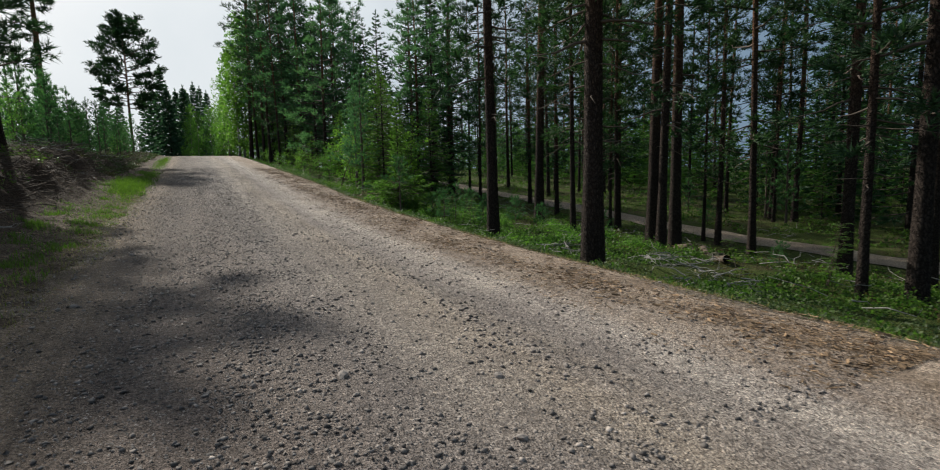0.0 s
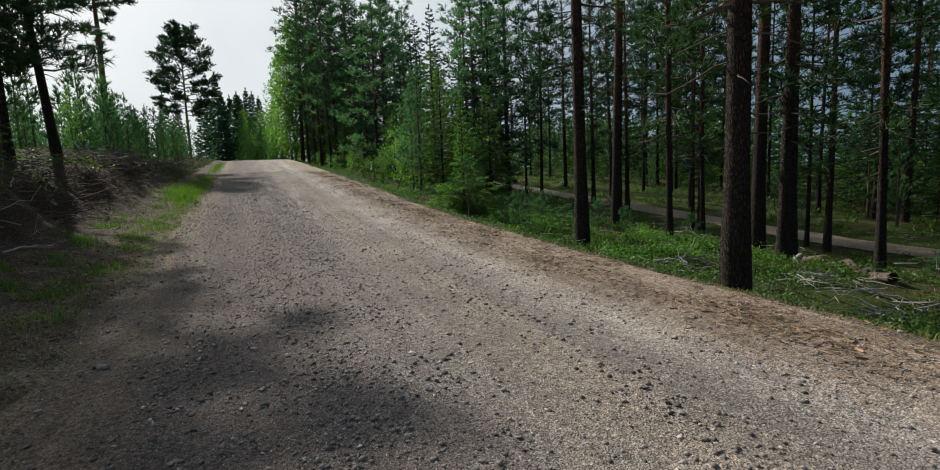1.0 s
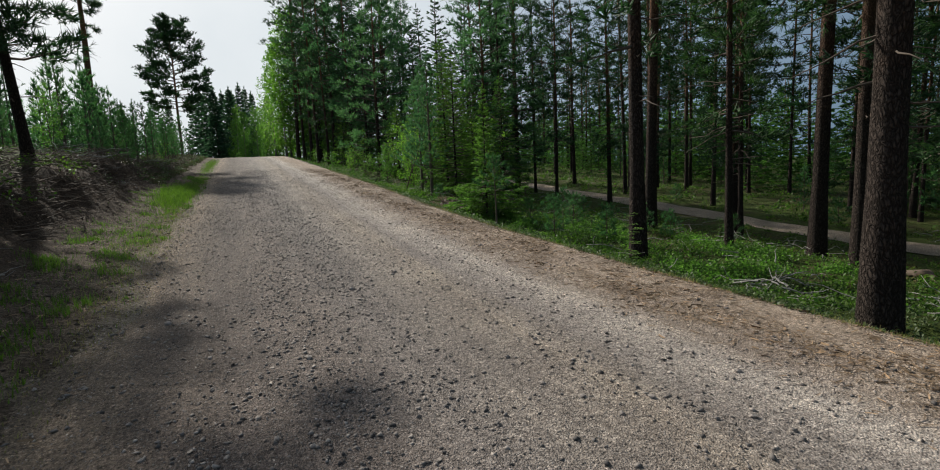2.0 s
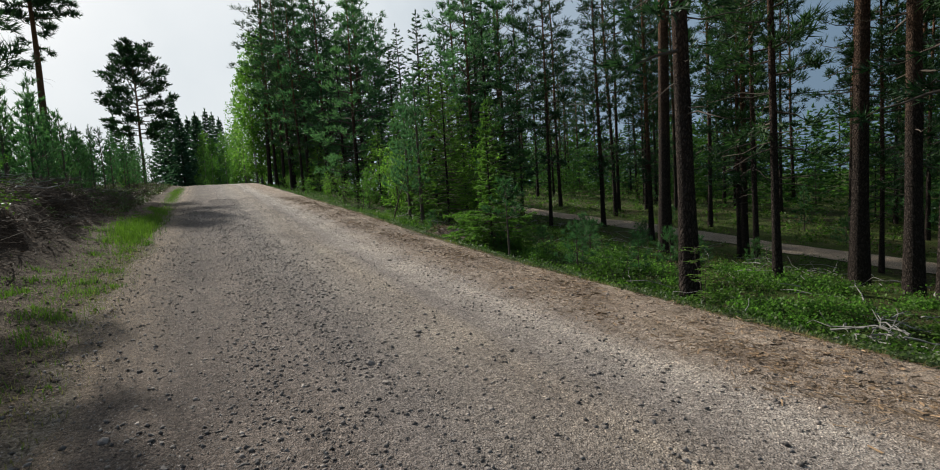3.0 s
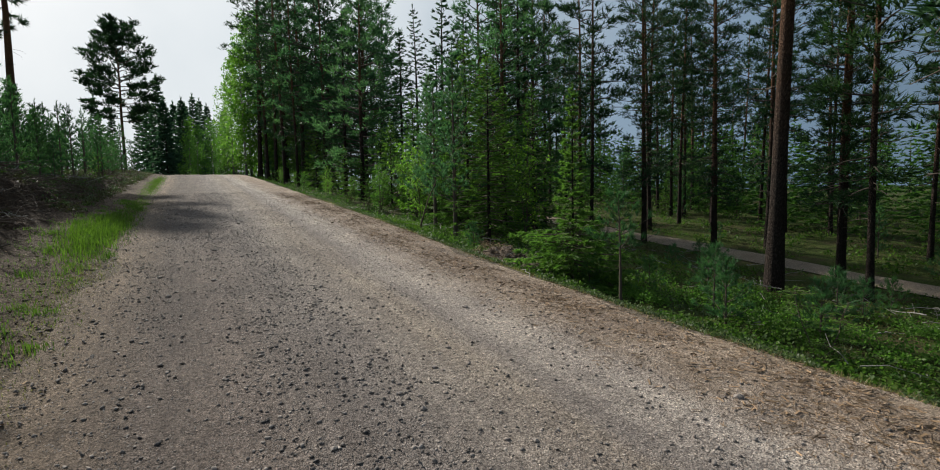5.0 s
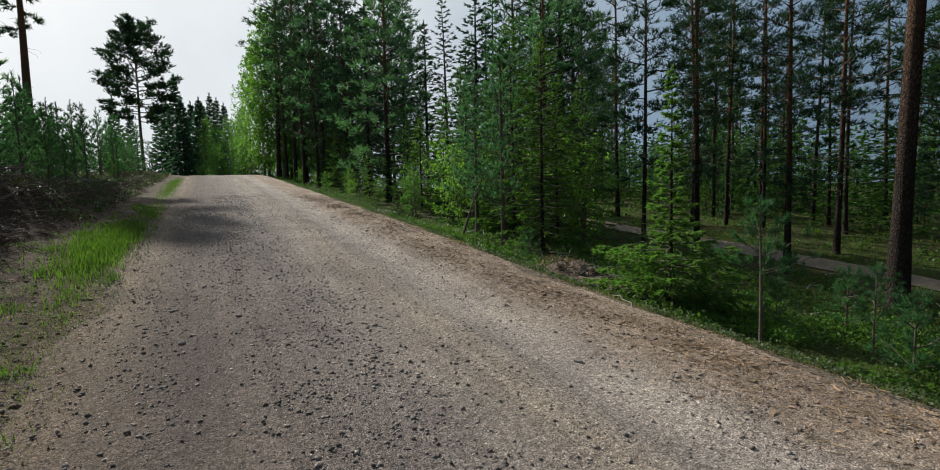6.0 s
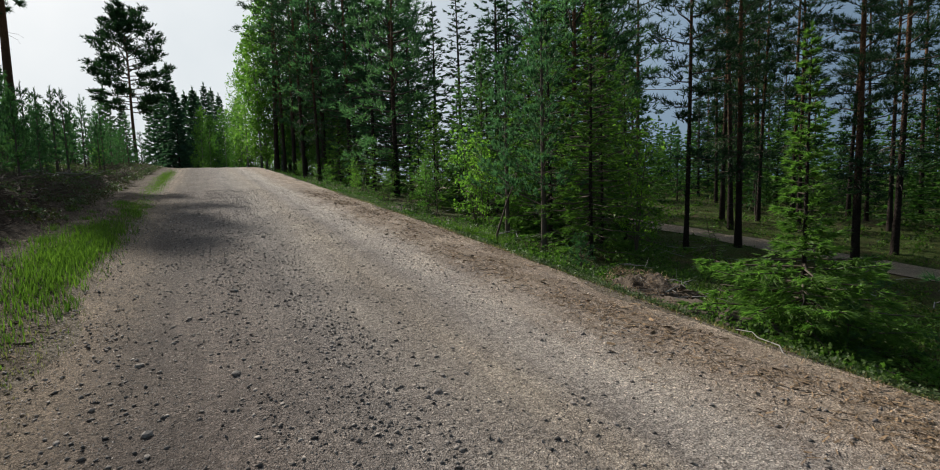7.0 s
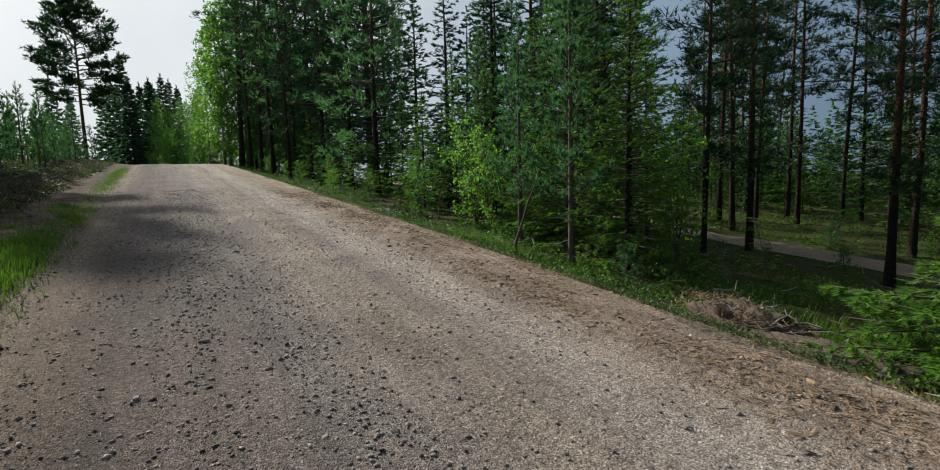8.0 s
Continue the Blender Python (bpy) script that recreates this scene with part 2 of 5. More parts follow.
def make_plain(name, a, c, scale=20, rough=0.85, spec=0.25, island=False, dist=0.005, metal=0.0):
    m, n, l, b = material(name, rough, spec)
    f = tex(n, l, "noise", scale, detail=5, rough=0.7)
    col = mix(n, l, f, a, c)
    if island:
        g = n.new("ShaderNodeNewGeometry")
        col = mix(n, l, 1.0, col, ramp(n, l, g.outputs["Random Per Island"], [(0.0, (0.4, 0.4, 0.41)), (0.5, (0.9, 0.88, 0.87)), (0.85, (1.35, 1.3, 1.26)), (1.0, (2.3, 2.2, 2.1))]), "MULTIPLY")
    l.new(col, b.inputs["Base Color"])
    b.inputs["Metallic"].default_value = metal
    bump(n, l, b, f, 0.6, dist)
    return m


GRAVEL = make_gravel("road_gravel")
# tan gravel; sun the crowns block is put into its warmer, lighter colour
TRACK = make_gravel("track_gravel", tracks=False)
FLOOR = make_floor()
PINE_BARK = make_bark("pine_bark", (0.062, 0.047, 0.040), (0.13, 0.078, 0.054), (0.27, 0.135, 0.070))
SPRUCE_BARK = make_bark("spruce_bark", (0.06, 0.048, 0.042), (0.07, 0.056, 0.047), (0.09, 0.07, 0.056))
BIRCH_BARK = make_bark("birch_bark", (0.16, 0.15, 0.14), (0.42, 0.41, 0.39), (0.36, 0.32, 0.29), 0.3, 3.0)
TWIG_BARK = make_plain("twig_bark", (0.07, 0.052, 0.042), (0.15, 0.115, 0.09), 30)
DEAD_WOOD = make_plain("dead_wood", (0.19, 0.172, 0.158), (0.38, 0.352, 0.325), 25, 0.8)
ROOT_WOOD = make_plain("root_wood", (0.06, 0.042, 0.032), (0.16, 0.115, 0.085), 25, 0.9)
PINE_LEAF = make_leaf("pine_needles", (0.020, 0.050, 0.026), (0.055, 0.105, 0.048), 0.24, 0.6)
# lightened pine needles: bluish glare over the stand is put into this colour
STAND_LEAF = make_leaf("hazed_pine_needles", (0.050, 0.110, 0.070), (0.112, 0.198, 0.115), 0.52)
SPRUCE_LEAF = make_leaf("spruce_needles", (0.022, 0.06, 0.032), (0.060, 0.118, 0.055), 0.36)
# bluer, paler spruce needles: the haze of distance is mixed into the colour
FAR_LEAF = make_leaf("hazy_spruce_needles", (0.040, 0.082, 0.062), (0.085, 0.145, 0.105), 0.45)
SHOOT_LEAF = make_leaf("spruce_shoots", (0.060, 0.130, 0.034), (0.155, 0.26, 0.068), 0.48)
FRESH_LEAF = make_leaf("fresh_spruce_needles", (0.056, 0.122, 0.03), (0.14, 0.235, 0.058), 0.48)
YOUNG_LEAF = make_leaf("young_pine_needles", (0.042, 0.105, 0.054), (0.098, 0.185, 0.088), 0.45)
BIRCH_LEAF = make_leaf("birch_leaves", (0.08, 0.17, 0.036), (0.16, 0.27, 0.065), 0.5)
ROWAN_LEAF = make_leaf("rowan_leaves", (0.09, 0.18, 0.03), (0.2, 0.32, 0.06), 0.55)
BERRY_LEAF = make_leaf("bilberry_leaves", (0.032, 0.072, 0.015), (0.108, 0.172, 0.036), 0.42)
BUSH_LEAF = make_leaf("lush_bilberry_leaves", (0.062, 0.130, 0.026), (0.155, 0.255, 0.055), 0.5)
LINGON_LEAF = make_leaf("lingonberry_leaves", (0.045, 0.072, 0.034), (0.115, 0.145, 0.075), 0.3)
HEATHER_LEAF = make_leaf("heather_leaves", (0.050, 0.040, 0.022), (0.115, 0.098, 0.045), 0.3)
GRASS_LEAF = make_leaf("grass_blades", (0.062, 0.112, 0.020), (0.14, 0.21, 0.036), 0.4)
DRY_GRASS = make_leaf("dry_grass_blades", (0.16, 0.13, 0.06), (0.32, 0.26, 0.13), 0.35)
LITTER = make_plain("needle_litter", (0.13, 0.082, 0.048), (0.30, 0.205, 0.125), 8, island=True)
STONE = make_plain("stone", (0.12, 0.106, 0.098), (0.31, 0.272, 0.25), 18, 0.85, island=True)
MOSSY_ROCK = make_plain("mossy_rock", (0.022, 0.022, 0.014), (0.085, 0.085, 0.05), 14, 0.95)
SOIL = make_plain("heaped_soil", (0.035, 0.026, 0.020), (0.20, 0.15, 0.115), 30, 0.95, dist=0.03)
STEEL = make_plain("galvanised_steel", (0.35, 0.40, 0.42), (0.5, 0.55, 0.57), 6, 0.5, 0.5)
CABLE = make_plain("black_cable", (0.012, 0.012, 0.013), (0.03, 0.03, 0.03), 10, 0.6)
POLE_WOOD = make_plain("weathered_pole_wood", (0.13, 0.10, 0.08), (0.24, 0.20, 0.165), 12, 0.9)

# ---- mesh tools ----
RNG = np.random.default_rng(7)


class Soup:
    """Collects vertices and triangles of one mesh."""

    def __init__(self):
        self.v, self.f, self.count = [], [], 0

    def add(self, v, f):
        v = np.asarray(v, float).reshape(-1, 3)
        self.v.append(v)
        self.f.append(np.asarray(f, int).reshape(-1, 3) + self.count)
        self.count += len(v)

    def arrays(self):
        return np.concatenate(self.v), np.concatenate(self.f)

    def mesh(self, name, mat, smooth=False):
        me = bpy.data.meshes.new(name)
        if self.count:
            v, f = self.arrays()
            me.vertices.add(len(v))
            me.vertices.foreach_set("co", v.astype(np.float32).ravel())
            me.loops.add(len(f) * 3)
            me.loops.foreach_set("vertex_index", f.astype(np.int32).ravel())
            me.polygons.add(len(f))
            me.polygons.foreach_set("loop_start", np.arange(0, len(f) * 3, 3, dtype=np.int32))
            me.update(calc_edges=True)
            if smooth:
                me.polygons.foreach_set("use_smooth", np.ones(len(f), bool))
        me.materials.append(mat)
        return me


def part(name, soup, mat, parent, label="", smooth=False):
    ob = new(name, soup.mesh(name, mat, smooth))
    ob.parent = parent
    if label:
        tagged(ob, label)
    return ob


def unit(v):
    v = np.asarray(v, float)
    return v / np.maximum(np.linalg.norm(v, axis=-1, keepdims=True), 1e-9)


def tube(soup, pts, radii, sides=6, cap=True):
    """A bent, tapering rod through pts."""
    pts, radii = np.asarray(pts, float), np.asarray(radii, float)
    t = unit(np.gradient(pts, axis=0))
    ref = np.array([0.0, 0.0, 1.0]) if abs(t[0][2]) < 0.8 else np.array([1.0, 0.0, 0.0])
    a = unit(np.cross(t, ref))
    b = np.cross(t, a)
    ang = np.linspace(0, 2 * np.pi, sides, endpoint=False)
    ring = pts[:, None, :] + radii[:, None, None] * (np.cos(ang)[None, :, None] * a[:, None, :] + np.sin(ang)[None, :, None] * b[:, None, :])
    k = len(pts)
    i = np.arange(k - 1)[:, None] * sides
    j = np.arange(sides)[None, :]
    q = (j + 1) % sides
    f = np.concatenate([np.stack([i + j, i + q, i + sides + q], -1).reshape(-1, 3), np.stack([i + j, i + sides + q, i + sides + j], -1).reshape(-1, 3)])
    v = ring.reshape(-1, 3)
    if cap:
        v = np.concatenate([v, pts[-1:]])
        top = (k - 1) * sides
        f = np.concatenate([f, np.stack([top + np.arange(sides), top + (np.arange(sides) + 1) % sides, np.full(sides, k * sides)], -1)])
    soup.add(v, f)


def tufts(soup, rng, p, d, blades=6, length=0.14, width=0.03, spread=0.8):
    """Bunches of needles at p that point along d."""
    p, d = np.asarray(p, float), unit(d)
    m = len(p)
    if m == 0:
        return
    side = unit(np.cross(d, rng.normal(size=(m, 3))))
    up = np.cross(d, side)
    ang = rng.uniform(0, 2 * np.pi, (m, blades))
    tilt = rng.uniform(0.25, 1.0, (m, blades)) * spread
    out = np.cos(ang)[..., None] * side[:, None] + np.sin(ang)[..., None] * up[:, None]
    way = np.cos(tilt)[..., None] * d[:, None] + np.sin(tilt)[..., None] * out
    ln = length * rng.uniform(0.7, 1.25, (m, blades, 1))
    across = unit(np.cross(way, rng.normal(size=(m, blades, 3)))) * width * 0.5
    start = p[:, None] + way * ln * rng.uniform(-0.35, 0.1, (m, blades, 1))
    v = np.stack([start - across, start + across, start + way * ln], 2).reshape(-1, 3)
    base = np.arange(m * blades)[:, None] * 3
    soup.add(v, base + [0, 1, 2])


def leaves(soup, rng, p, size=0.06, droop=0.3, aspect=0.6):
    """Broad leaves at p, each folded a little along its rib."""
    p = np.asarray(p, float)
    m = len(p)
    if m == 0:
        return
    way = unit(rng.normal(size=(m, 3)) + [0, 0, -droop])
    nrm = unit(rng.normal(size=(m, 3)) * 0.7 + [0, 0, 1.0])
    side = unit(np.cross(nrm, way))
    nrm = np.cross(way, side)
    s = size * rng.uniform(0.6, 1.3, (m, 1))
    v = np.stack([p, p + way * s * 0.5 + side * s * aspect * 0.5 + nrm * s * 0.08, p + way * s, p + way * s * 0.5 - side * s * aspect * 0.5 + nrm * s * 0.08], 1).reshape(-1, 3)
    base = np.arange(m)[:, None] * 4
    soup.add(v, np.concatenate([base + [0, 1, 2], base + [0, 2, 3]]))


# ---- the lie of the land ----
ROAD_Y = [-400, -20, -5, 0, 5, 9, 12, 16, 21, 26, 40, 59, 68, 80, 120, 200, 900]
ROAD_Z = [-3, -0.5, -0.25, -0.18, -0.12, 0.05, 0.22, 0.45, 0.93, 1.33, 2.4, 3.85, 4.25, 4.2, 3.0, 2.0, 2.0]
SIDE_X = [-900, -80, -12, -5, -4.3, -3.8, -3.35, -2.7, -2.0, -1.4, 4.6, 5.2, 5.8, 7.5, 9.3, 10.8, 14.5, 16, 18, 24, 60, 100, 900]
SIDE_D = [2.5, 2.5, 2.0, 1.42, 1.3, 1.05, 0.46, 0.2, 0.07, 0, 0, -0.22, -0.4, -0.5, -0.66, -0.92, -1.6, -1.75, -1.8, -1.7, -2.3, -3, -3]
fine_y = np.linspace(-40, 140, 361)
smooth_z = np.convolve(np.pad(np.interp(fine_y, ROAD_Y, ROAD_Z), 8, "edge"), np.ones(17) / 17, "valid")


def road_z(y):
    return np.where((y > -40) & (y < 140), np.interp(y, fine_y, smooth_z), np.interp(y, ROAD_Y, ROAD_Z))


def land(x, y):
    """Height of the ground."""
    x, y = np.asarray(x, float), np.asarray(y, float)
    k = np.where(x < -1.4, np.interp(y, [-5, 24.5, 28, 34, 45, 60], [1, 1, 0.62, 0.42, 0.26, 0.2]), 1.0)
    edge = np.clip(1 - np.abs(x + 3.9) / 1.3, 0, 1)
    sx = x + edge * (0.22 * np.sin(0.9 * y + 0.6) + 0.14 * np.sin(2.3 * y + 1.1) + 0.07 * np.sin(5.9 * y))
    z = road_z(y) + np.interp(sx, SIDE_X, SIDE_D) * k
    wild = np.clip(np.maximum((-1.6 - x) / 1.2, (x - 4.9) / 1.0), 0, 1) * np.where(np.abs(x - 18.6) < 1.2, 0.25, 1.0)
    hum = 0.05 * np.sin(1.9 * x + 0.7 * y) * np.sin(1.3 * y - 0.5 * x) + 0.04 * np.sin(3.7 * x - 1.1 * y + 1) * np.sin(2.9 * y + 0.6 * x) + 0.02 * np.sin(9.1 * x + 3 * y) * np.sin(7.3 * y - 2 * x)
    bank = np.clip(1 - np.abs(x + 3.7) / 0.9, 0, 1) * (y < 60)
    rough = 0.12 * np.sin(5.3 * y + 2.0 * np.sin(1.7 * y)) * np.sin(2.1 * y + x * 3) + 0.06 * np.sin(9.7 * y + 5 * x) * np.sin(6.1 * x - 2.2 * y)
    return z + wild * hum + bank * rough


def land_at(x, y):
    return float(land(x, y))


def sheet(xs, ys, lift=0.0, cut=None):
    X, Y = np.meshgrid(xs, ys)
    if cut is not None:
        X = cut(X, Y)
    V = np.stack([X, Y, land(X, Y) + lift], -1).reshape(-1, 3)
    nx = len(xs)
    i = (np.arange(len(ys) - 1)[:, None] * nx + np.arange(nx - 1)[None, :]).ravel()
    s = Soup()
    s.add(V, np.concatenate([np.stack([i, i + 1, i + nx + 1], -1), np.stack([i, i + nx + 1, i + nx], -1)]))
    return s


gx = np.unique(np.concatenate([[-900, -400, -200, -120, -80], np.arange(-60, -12, 4), np.arange(-12, -5.5, 0.5), np.arange(-5.5, -1.3, 0.1), np.arange(-1.2, 4.6, 0.4),
                               np.arange(4.6, 8, 0.15), np.arange(8, 22, 0.35), np.arange(22, 60, 2), [60, 80, 120, 200, 400, 900]]).round(3))
gy = np.unique(np.concatenate([[-400, -200, -100, -50, -30, -20, -12], np.arange(-8, 30, 0.22), np.arange(30, 60, 0.6), np.arange(60, 140, 3), [140, 180, 240, 400, 900]]).round(3))
tagged(new("ground", sheet(gx, gy).mesh("ground", FLOOR, True)), "mossy forest floor with needle litter, bare soil and a cut bank", "ground", kind="structure")


def wavy(x0, x1, amount):
    def cut(X, Y):
        u = (X - x0) / (x1 - x0)
        left = x0 + amount * (np.sin(1.1 * Y) * np.sin(0.37 * Y + 1) + 0.3 * np.sin(2.1 * Y))
        right = x1 + amount * (np.sin(0.9 * Y + 2) * np.sin(0.43 * Y) + 0.3 * np.sin(2.7 * Y + 1))
        return left + (right - left) * u
    return cut


def rut(x, y):
    """Shallow wheel tracks and unevenness of the road."""
    return 0.014 * np.sin(2 * np.pi * (x - 0.2) / 1.5) * np.clip(1 - np.abs(x - 1.5) / 3, 0, 1) + 0.006 * np.sin(4.1 * y + 2.3 * x) * np.sin(5.3 * x - 1.9 * y)


def road_top(x, y):
    """Height of the road's surface, or of the ground beside it."""
    on = (np.asarray(x) > -1.4) & (np.asarray(x) < 4.55)
    return land(x, y) + np.where(on, 0.03 + rut(np.asarray(x, float), np.asarray(y, float)), 0.0)


road_sheet = sheet(np.linspace(-1.45, 4.6, 41), np.arange(-14, 75, 0.25), 0.03, wavy(-1.45, 4.6, 0.22))
edge = np.tile(np.clip(np.minimum(np.arange(41), 40 - np.arange(41)) / 3.0, 0, 1), len(road_sheet.v[0]) // 41)
road_sheet.v[0][:, 2] += edge * rut(road_sheet.v[0][:, 0], road_sheet.v[0][:, 1]) - 0.024 * (1 - edge)
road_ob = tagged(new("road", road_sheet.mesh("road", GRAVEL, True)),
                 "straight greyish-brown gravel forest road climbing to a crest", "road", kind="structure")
tagged(new("road", sheet(np.linspace(17.75, 19.45, 9), np.arange(-12, 70, 0.5), 0.03, wavy(17.75, 19.45, 0.16)).mesh("road", TRACK, True)),
       "narrow sandy track through the pine forest", "road", kind="structure")


# ---- kinds of trees and plants ----
def bend(rng, start, way, length, rise, steps=5, wobble=0.06):
    """A limb's line: starts along way, then bends up by rise."""
    u = np.linspace(0, 1, steps)[:, None]
    line = np.asarray(start) + unit(way) * u * length + np.array([0, 0, 1.0]) * rise * length * u ** 2
    jit = rng.normal(size=(steps, 3)) * wobble * length * u
    jit[0] = 0
    return line + jit


def along(line, u):
    k = np.linspace(0, 1, len(line))
    return np.stack([np.interp(u, k, line[:, i]) for i in range(3)], -1)


def trunk_line(rng, h, sway, steps=12):
    z = np.linspace(0, h, steps)
    a, b, c, d = rng.uniform(-1, 1, 4)
    return np.stack([sway * (a * (z / h) ** 2 + 0.25 * b * np.sin(z * 0.5 + c) * z / h), sway * (d * (z / h) ** 2 + 0.25 * a * np.sin(z * 0.45 + b) * z / h), z], -1)


def trunk_radius(z, h, r, flare=0.3):
    return r * ((1 - z / h) ** 0.75 * 0.95 + 0.05) + r * flare * np.exp(-z / 0.22)


def tree_root(name):
    return new(name)


def build_pine(name, seed, h, r, base, width, limbs=38, per=34, dead=10, blades=6, length=0.25, wid=0.034, inner=0.3, low_twigs=0, dome=False, leaf=None, low_min=0.18):
    """Scots pine: bare trunk with dead stubs, rounded crown of needle bunches."""
    rng = np.random.default_rng(seed)
    root = tree_root(name)
    tr, br, cr = Soup(), Soup(), Soup()
    line = trunk_line(rng, h, 0.018 * h)
    tube(tr, np.concatenate([[[0, 0, -0.25]], line]), np.concatenate([[r * 1.35], trunk_radius(line[:, 2], h, r)]), 10)
    for i in range(dead):
        z = rng.uniform(0.4 * base, base) * h
        p = along(line, z / h)
        a = rng.uniform(0, 2 * np.pi)
        ln = rng.uniform(0.25, 1.2)
        tube(br, bend(rng, p, (math.cos(a), math.sin(a), rng.uniform(-0.35, 0.1)), ln, rng.uniform(-0.25, 0.15), 4), np.linspace(0.014, 0.004, 4), 4)
    for i in range(limbs + low_twigs):
        low = i >= limbs
        f = (i + rng.uniform(0, 1)) / limbs if not low else rng.uniform(-0.4, -0.05)
        z = h * (base + (0.985 - base) * f)
        if low:
            z = max(z, (low_min + rng.uniform(0, 0.08)) * h)
        p = along(line, z / h)
        a = i * 2.399 + rng.uniform(-0.5, 0.5)
        shape = (math.sin(math.pi * min(1, max(0.0, f) * 0.8 + 0.2)) ** 0.7) * (1 - f) ** 0.35 if not low else 0.55
        if dome and not low:
            shape = math.sqrt(max(0.05, 1 - (1.75 * f - 0.75) ** 2 * 0.9))
        ln = width * max(0.22, shape) * rng.uniform(0.65, 1.2)
        up = (0.75 * f - 0.1 if not dome else 1.1 * f * f) if not low else -0.2
        limb = bend(rng, p, (math.cos(a), math.sin(a), up), ln, rng.uniform(0.05, 0.3) if not low else -0.1, 5, 0.05)
        tube(br, limb, np.linspace(0.012 + 0.018 * ln, 0.005, 5), 3)
        n = max(6, int(per * (0.35 + ln / width) * (0.5 if low else 1)))
        bunch = max(2, n // 8)
        cu = np.concatenate([rng.uniform(inner, 1.0, bunch - 1), [0.98]])
        cc = rng.normal(size=(bunch, 3)) * [1, 1, 0.4] * (0.04 + 0.24 * ln * (1.1 - cu))[:, None]
        pick = rng.integers(0, bunch, n)
        u = np.clip(cu[pick] + rng.normal(size=n) * 0.03, 0.08, 1.04)
        off = cc[pick] + rng.normal(size=(n, 3)) * [1, 1, 0.5] * (0.08 + 0.035 * ln)
        q = along(limb, u) + off
        d = unit(limb[-1] - limb[0]) * 0.7 + unit(off) * 0.8 + [0, 0, 0.45]
        tufts(cr, rng, q, d, blades, length, wid, 0.95)
        far = np.argsort(-np.linalg.norm(off, axis=1))[: n // 12]
        for j in far:
            tube(br, [along(limb, np.array(max(0.1, u[j] - 0.18))), q[j]], [0.008, 0.003], 3, False)
    part("trunk", tr, PINE_BARK, root, "", True)
    tagged(part("branchwork", br, TWIG_BARK, root), kind="stuff")
    part("crown", cr, leaf or PINE_LEAF, root)
    return root


def build_spruce(name, seed, h, r, base, width, limbs=70, per=16, blades=4, length=0.30, wid=0.07, leaf=None, lean=0.0, skirt=False):
    """Spruce: drooping limbs down to the ground, narrow pointed top."""
    rng = np.random.default_rng(seed)
    root = tree_root(name)
    tr, br, cr = Soup(), Soup(), Soup()
    line = trunk_line(rng, h, 0.012 * h + lean)
    tube(tr, np.concatenate([[[0, 0, -0.2]], line]), np.concatenate([[r * 1.3], trunk_radius(line[:, 2], h, r, 0.2)]), 8)
    for i in range(limbs):
        f = ((i + rng.uniform(0, 1)) / limbs) ** (1.9 if skirt else 0.9)
        z = h * (base + (0.985 - base) * f)
        p = along(line, z / h)
        a = i * 2.399 + rng.uniform(-0.4, 0.4)
        ln = width * ((1 - f) ** 0.8 + 0.05) * rng.uniform(0.7, 1.15)
        if skirt and f > 0.3:
            ln *= 0.4
        limb = bend(rng, p, (math.cos(a), math.sin(a), -0.28 + 0.75 * f), ln, 0.18 * rng.uniform(0.3, 1.2), 4, 0.03)
        tube(br, limb, np.linspace(0.006 + 0.012 * ln, 0.003, 4), 3)
        n = max(5, int(per * (0.25 + ln / width)))
        way = unit(limb[-1] - limb[0])
        side = unit(np.cross(way, [0, 0, 1.0]))
        # needles sit along side twigs that leave the limb in turn to both sides
        twigs = max(4, n // 5)
        root_u = rng.uniform(0.12, 0.98, twigs)
        pick = rng.integers(0, twigs, n)
        reach = (0.45 * ln * (1.08 - root_u) * rng.uniform(0.7, 1.1, twigs))[pick]
        s = np.where(pick % 2, 1.0, -1.0) * rng.uniform(0.0, 1.0, n) * reach + rng.normal(size=n) * 0.012
        u = np.clip(root_u[pick] + 0.5 * np.abs(s) / max(ln, 0.05), 0, 1.04)
        q = along(limb, u) + side * s[:, None] + np.array([0, 0, -1.0]) * np.abs(s)[:, None] * rng.uniform(0.05, 0.45, n)[:, None]
        d = way * 0.8 + side * np.sign(s)[:, None] * 0.75 + [0, 0, -0.15]
        tufts(cr, rng, q, d, blades, length * (0.6 + 0.5 * (1 - f)), wid, 0.6)
    tufts(cr, rng, np.repeat(line[-1:], 3, 0) - [0, 0, 0.04], np.array([[0, 0, 1.0]] * 3), blades, length, wid, 0.4)
    part("trunk", tr, SPRUCE_BARK, root, "", True)
    tagged(part("branchwork", br, TWIG_BARK, root), kind="stuff")
    part("crown", cr, leaf or SPRUCE_LEAF, root)
    return root


